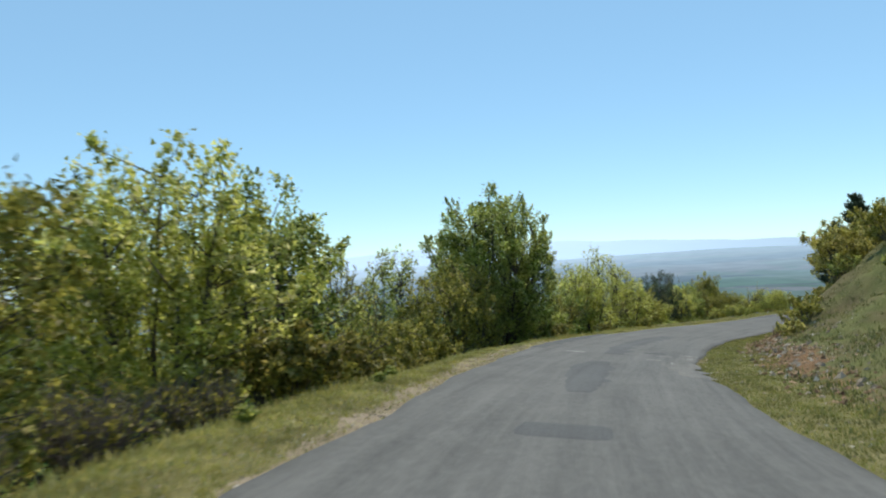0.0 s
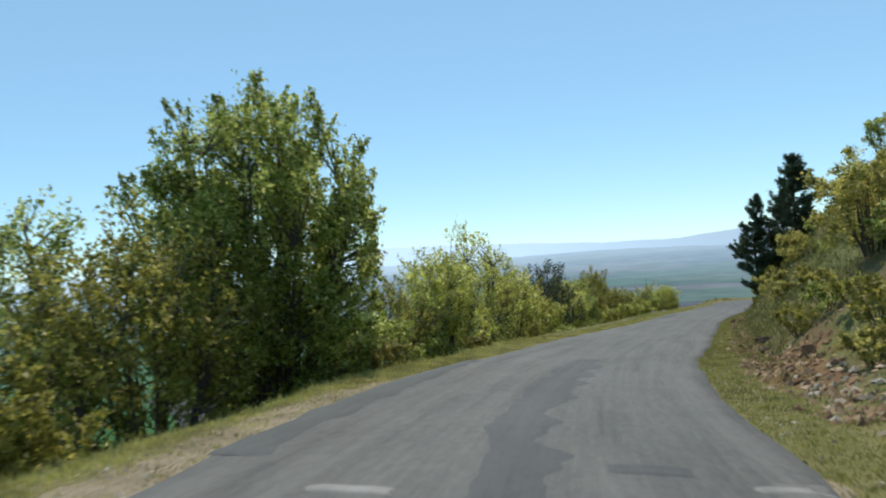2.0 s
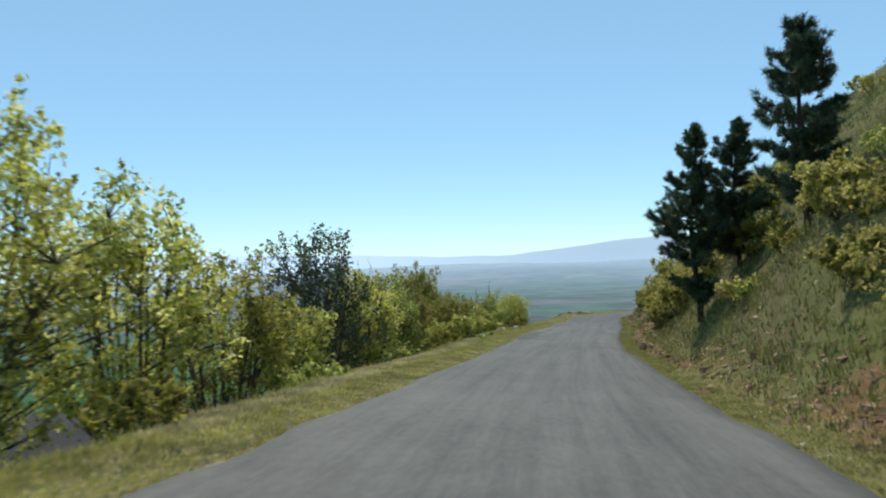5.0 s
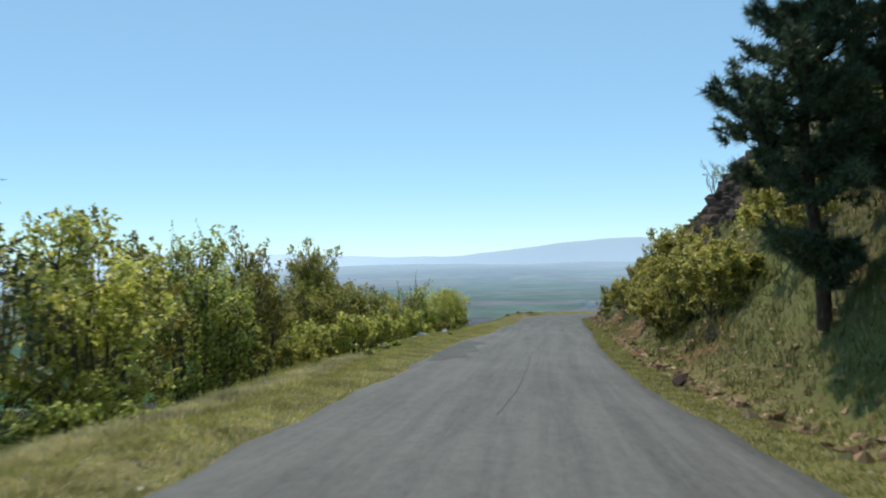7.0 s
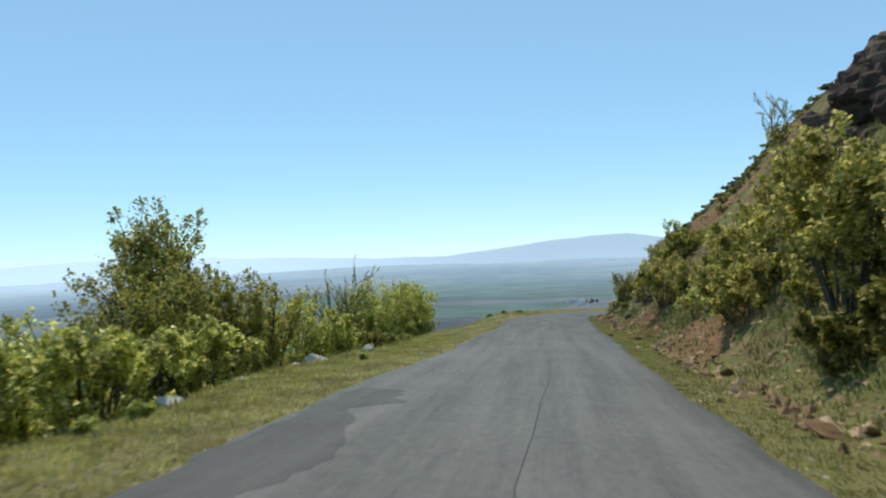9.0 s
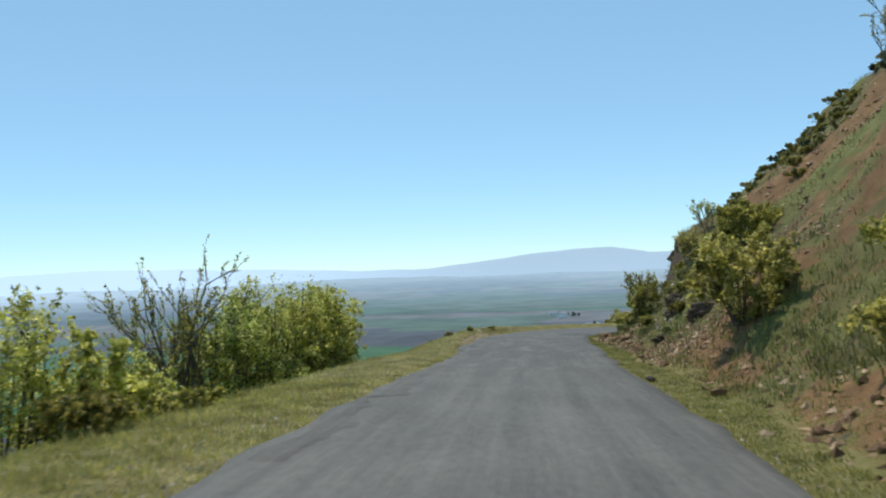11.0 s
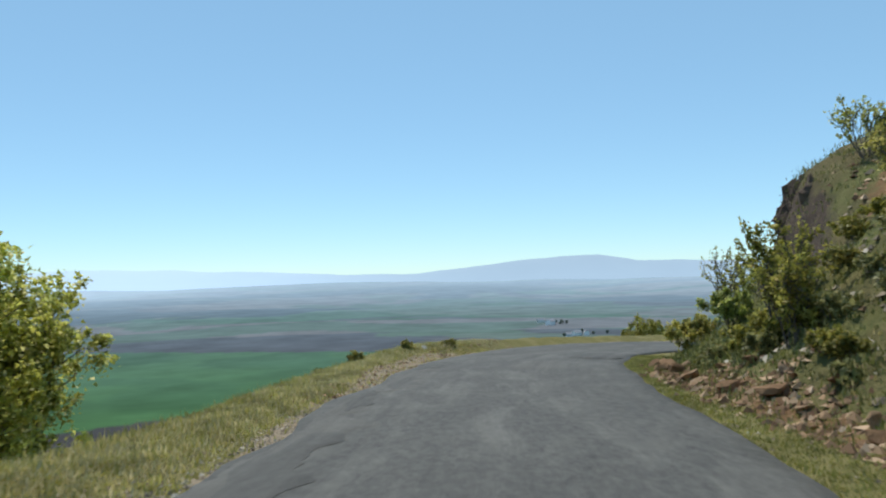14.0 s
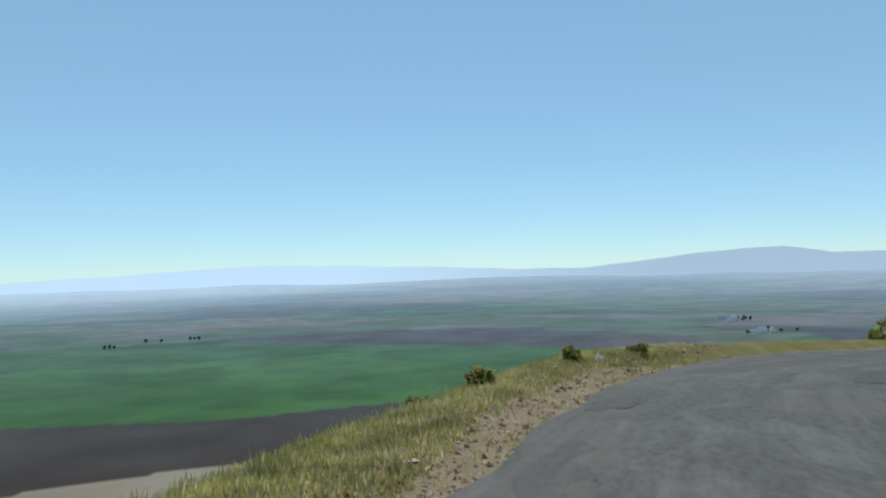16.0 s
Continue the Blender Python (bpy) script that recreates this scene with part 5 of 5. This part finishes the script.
grass("grass", 3500, (3, 33), lambda r, s: -edge_left(s) - 0.1 - 0.9 * r.random(len(s)), 0.035, 4, STRAW, "thin bleached grass in the gravel of the shoulder", 37, 0.06, 0.008)
grass("grass", 9000, (0, 138), lambda r, s: -verge_edge(s) - 0.2 - 2.0 * r.random(len(s)), 0.15, 7, GRASS, "dry grass at the edge of the drop", 14, 0.1, 0.011)


grass("grass", 9500, (40, 114), lambda r, s: bare_heap(s, 4.6 + 11 * r.random(len(s)) ** 1.1, r), 0.24, 8, HILLGRASS, "tall tufts of bunch grass on the steep bank", 25, 0.15, 0.018)
grass("grass", 5000, (117, 142), lambda r, s: 4.7 + 6 * r.random(len(s)) ** 1.2, 0.12, 6, HILLGRASS, "taller bunch grass below the crag", 15, 0.13, 0.016)


# ---- farmsteads in the valley ----
def far_spot(az, r):
    x, y = CX + r * math.sin(radians(az)), CY + r * math.cos(radians(az))
    return x, y, float(plain_height(np.array([x]), np.array([y]))[0])


def farm_house(az, r, long, wide, high, turn):
    x, y, z = far_spot(az, r)
    ob = thing("farm_building", (x, y, z - 0.3), "white farm building with a grey gable roof", "building", "farm buildings")
    a, b, h = long / 2, wide / 2, high
    v = [(-a, -b, 0), (a, -b, 0), (a, b, 0), (-a, b, 0), (-a, -b, h), (a, -b, h), (a, b, h), (-a, b, h), (-a, 0, h + b * 0.8), (a, 0, h + b * 0.8)]
    child("wall", mesh_from("wall", v, [(0, 1, 5, 4), (1, 2, 6, 9, 5), (2, 3, 7, 6), (3, 0, 4, 8, 7)], WHITE_PAINT), ob)
    e, k = 0.6, h + b * 0.8 + 0.3
    rv = [(-a - e, -b - e, h - 0.1), (a + e, -b - e, h - 0.1), (a + e, 0, k), (-a - e, 0, k), (-a - e, b + e, h - 0.1), (a + e, b + e, h - 0.1)]
    rv += [(p[0], p[1], p[2] - 0.25) for p in rv]
    child("roof", mesh_from("roof", rv, [(0, 1, 2, 3), (3, 2, 5, 4), (7, 6, 9, 8), (8, 9, 10, 11), (0, 6, 7, 1), (4, 5, 11, 10)], ROOF_GREY), ob)
    ob.rotation_euler = (0, 0, radians(turn))


farm_house(36.2, 1550, 24, 12, 7, 30)
farm_house(35.5, 1620, 15, 8, 5, -20)
farm_house(38.1, 1280, 16, 9, 5.5, 10)
farm_house(38.8, 1290, 11, 8, 5, 60)
farm_house(37.5, 1265, 10, 7, 4, -30)


def far_tree(az, r, h, rad, seed):
    rng = np.random.default_rng(seed)
    x, y, z = far_spot(az, r)
    ob = thing("tree", (x, y, z), "distant dark green farm tree", "tree", "farm trees")
    t = np.linspace(0, 1, 5)
    child("trunk", mesh_from("trunk", *tube(np.stack([0 * t, 0 * t, t * h * 0.7], 1), 0.4 * (1 - 0.7 * t), 6), BARK), ob)
    p = rng.normal(size=(420, 3))
    p = p / np.linalg.norm(p, axis=1)[:, None] * rng.uniform(0.5, 1.0, (420, 1)) * np.array([rad, rad, h * 0.42]) + np.array([0, 0, h * 0.58])
    child("foliage", quads_mesh("foliage", leaf_faces(p, 0.7, rng), LEAF_HAZED, 3), ob)


for k, (az, r) in enumerate([(36.9, 1560), (37.1, 1575), (37.4, 1565), (36.6, 1600), (37.0, 1610), (39.3, 1300), (37.2, 1260), (38.5, 1320), (40.3, 1310), (-7.6, 1342), (-7.3, 1350), (-7.9, 1338), (-5.3, 1425), (-4.3, 1430), (-2.4, 1440), (-2.1, 1445), (-1.8, 1440)]):
    far_tree(az, r, 5 + 4 * ((k * 7) % 5) / 5, 2.6 + (k * 3) % 3, 900 + k)
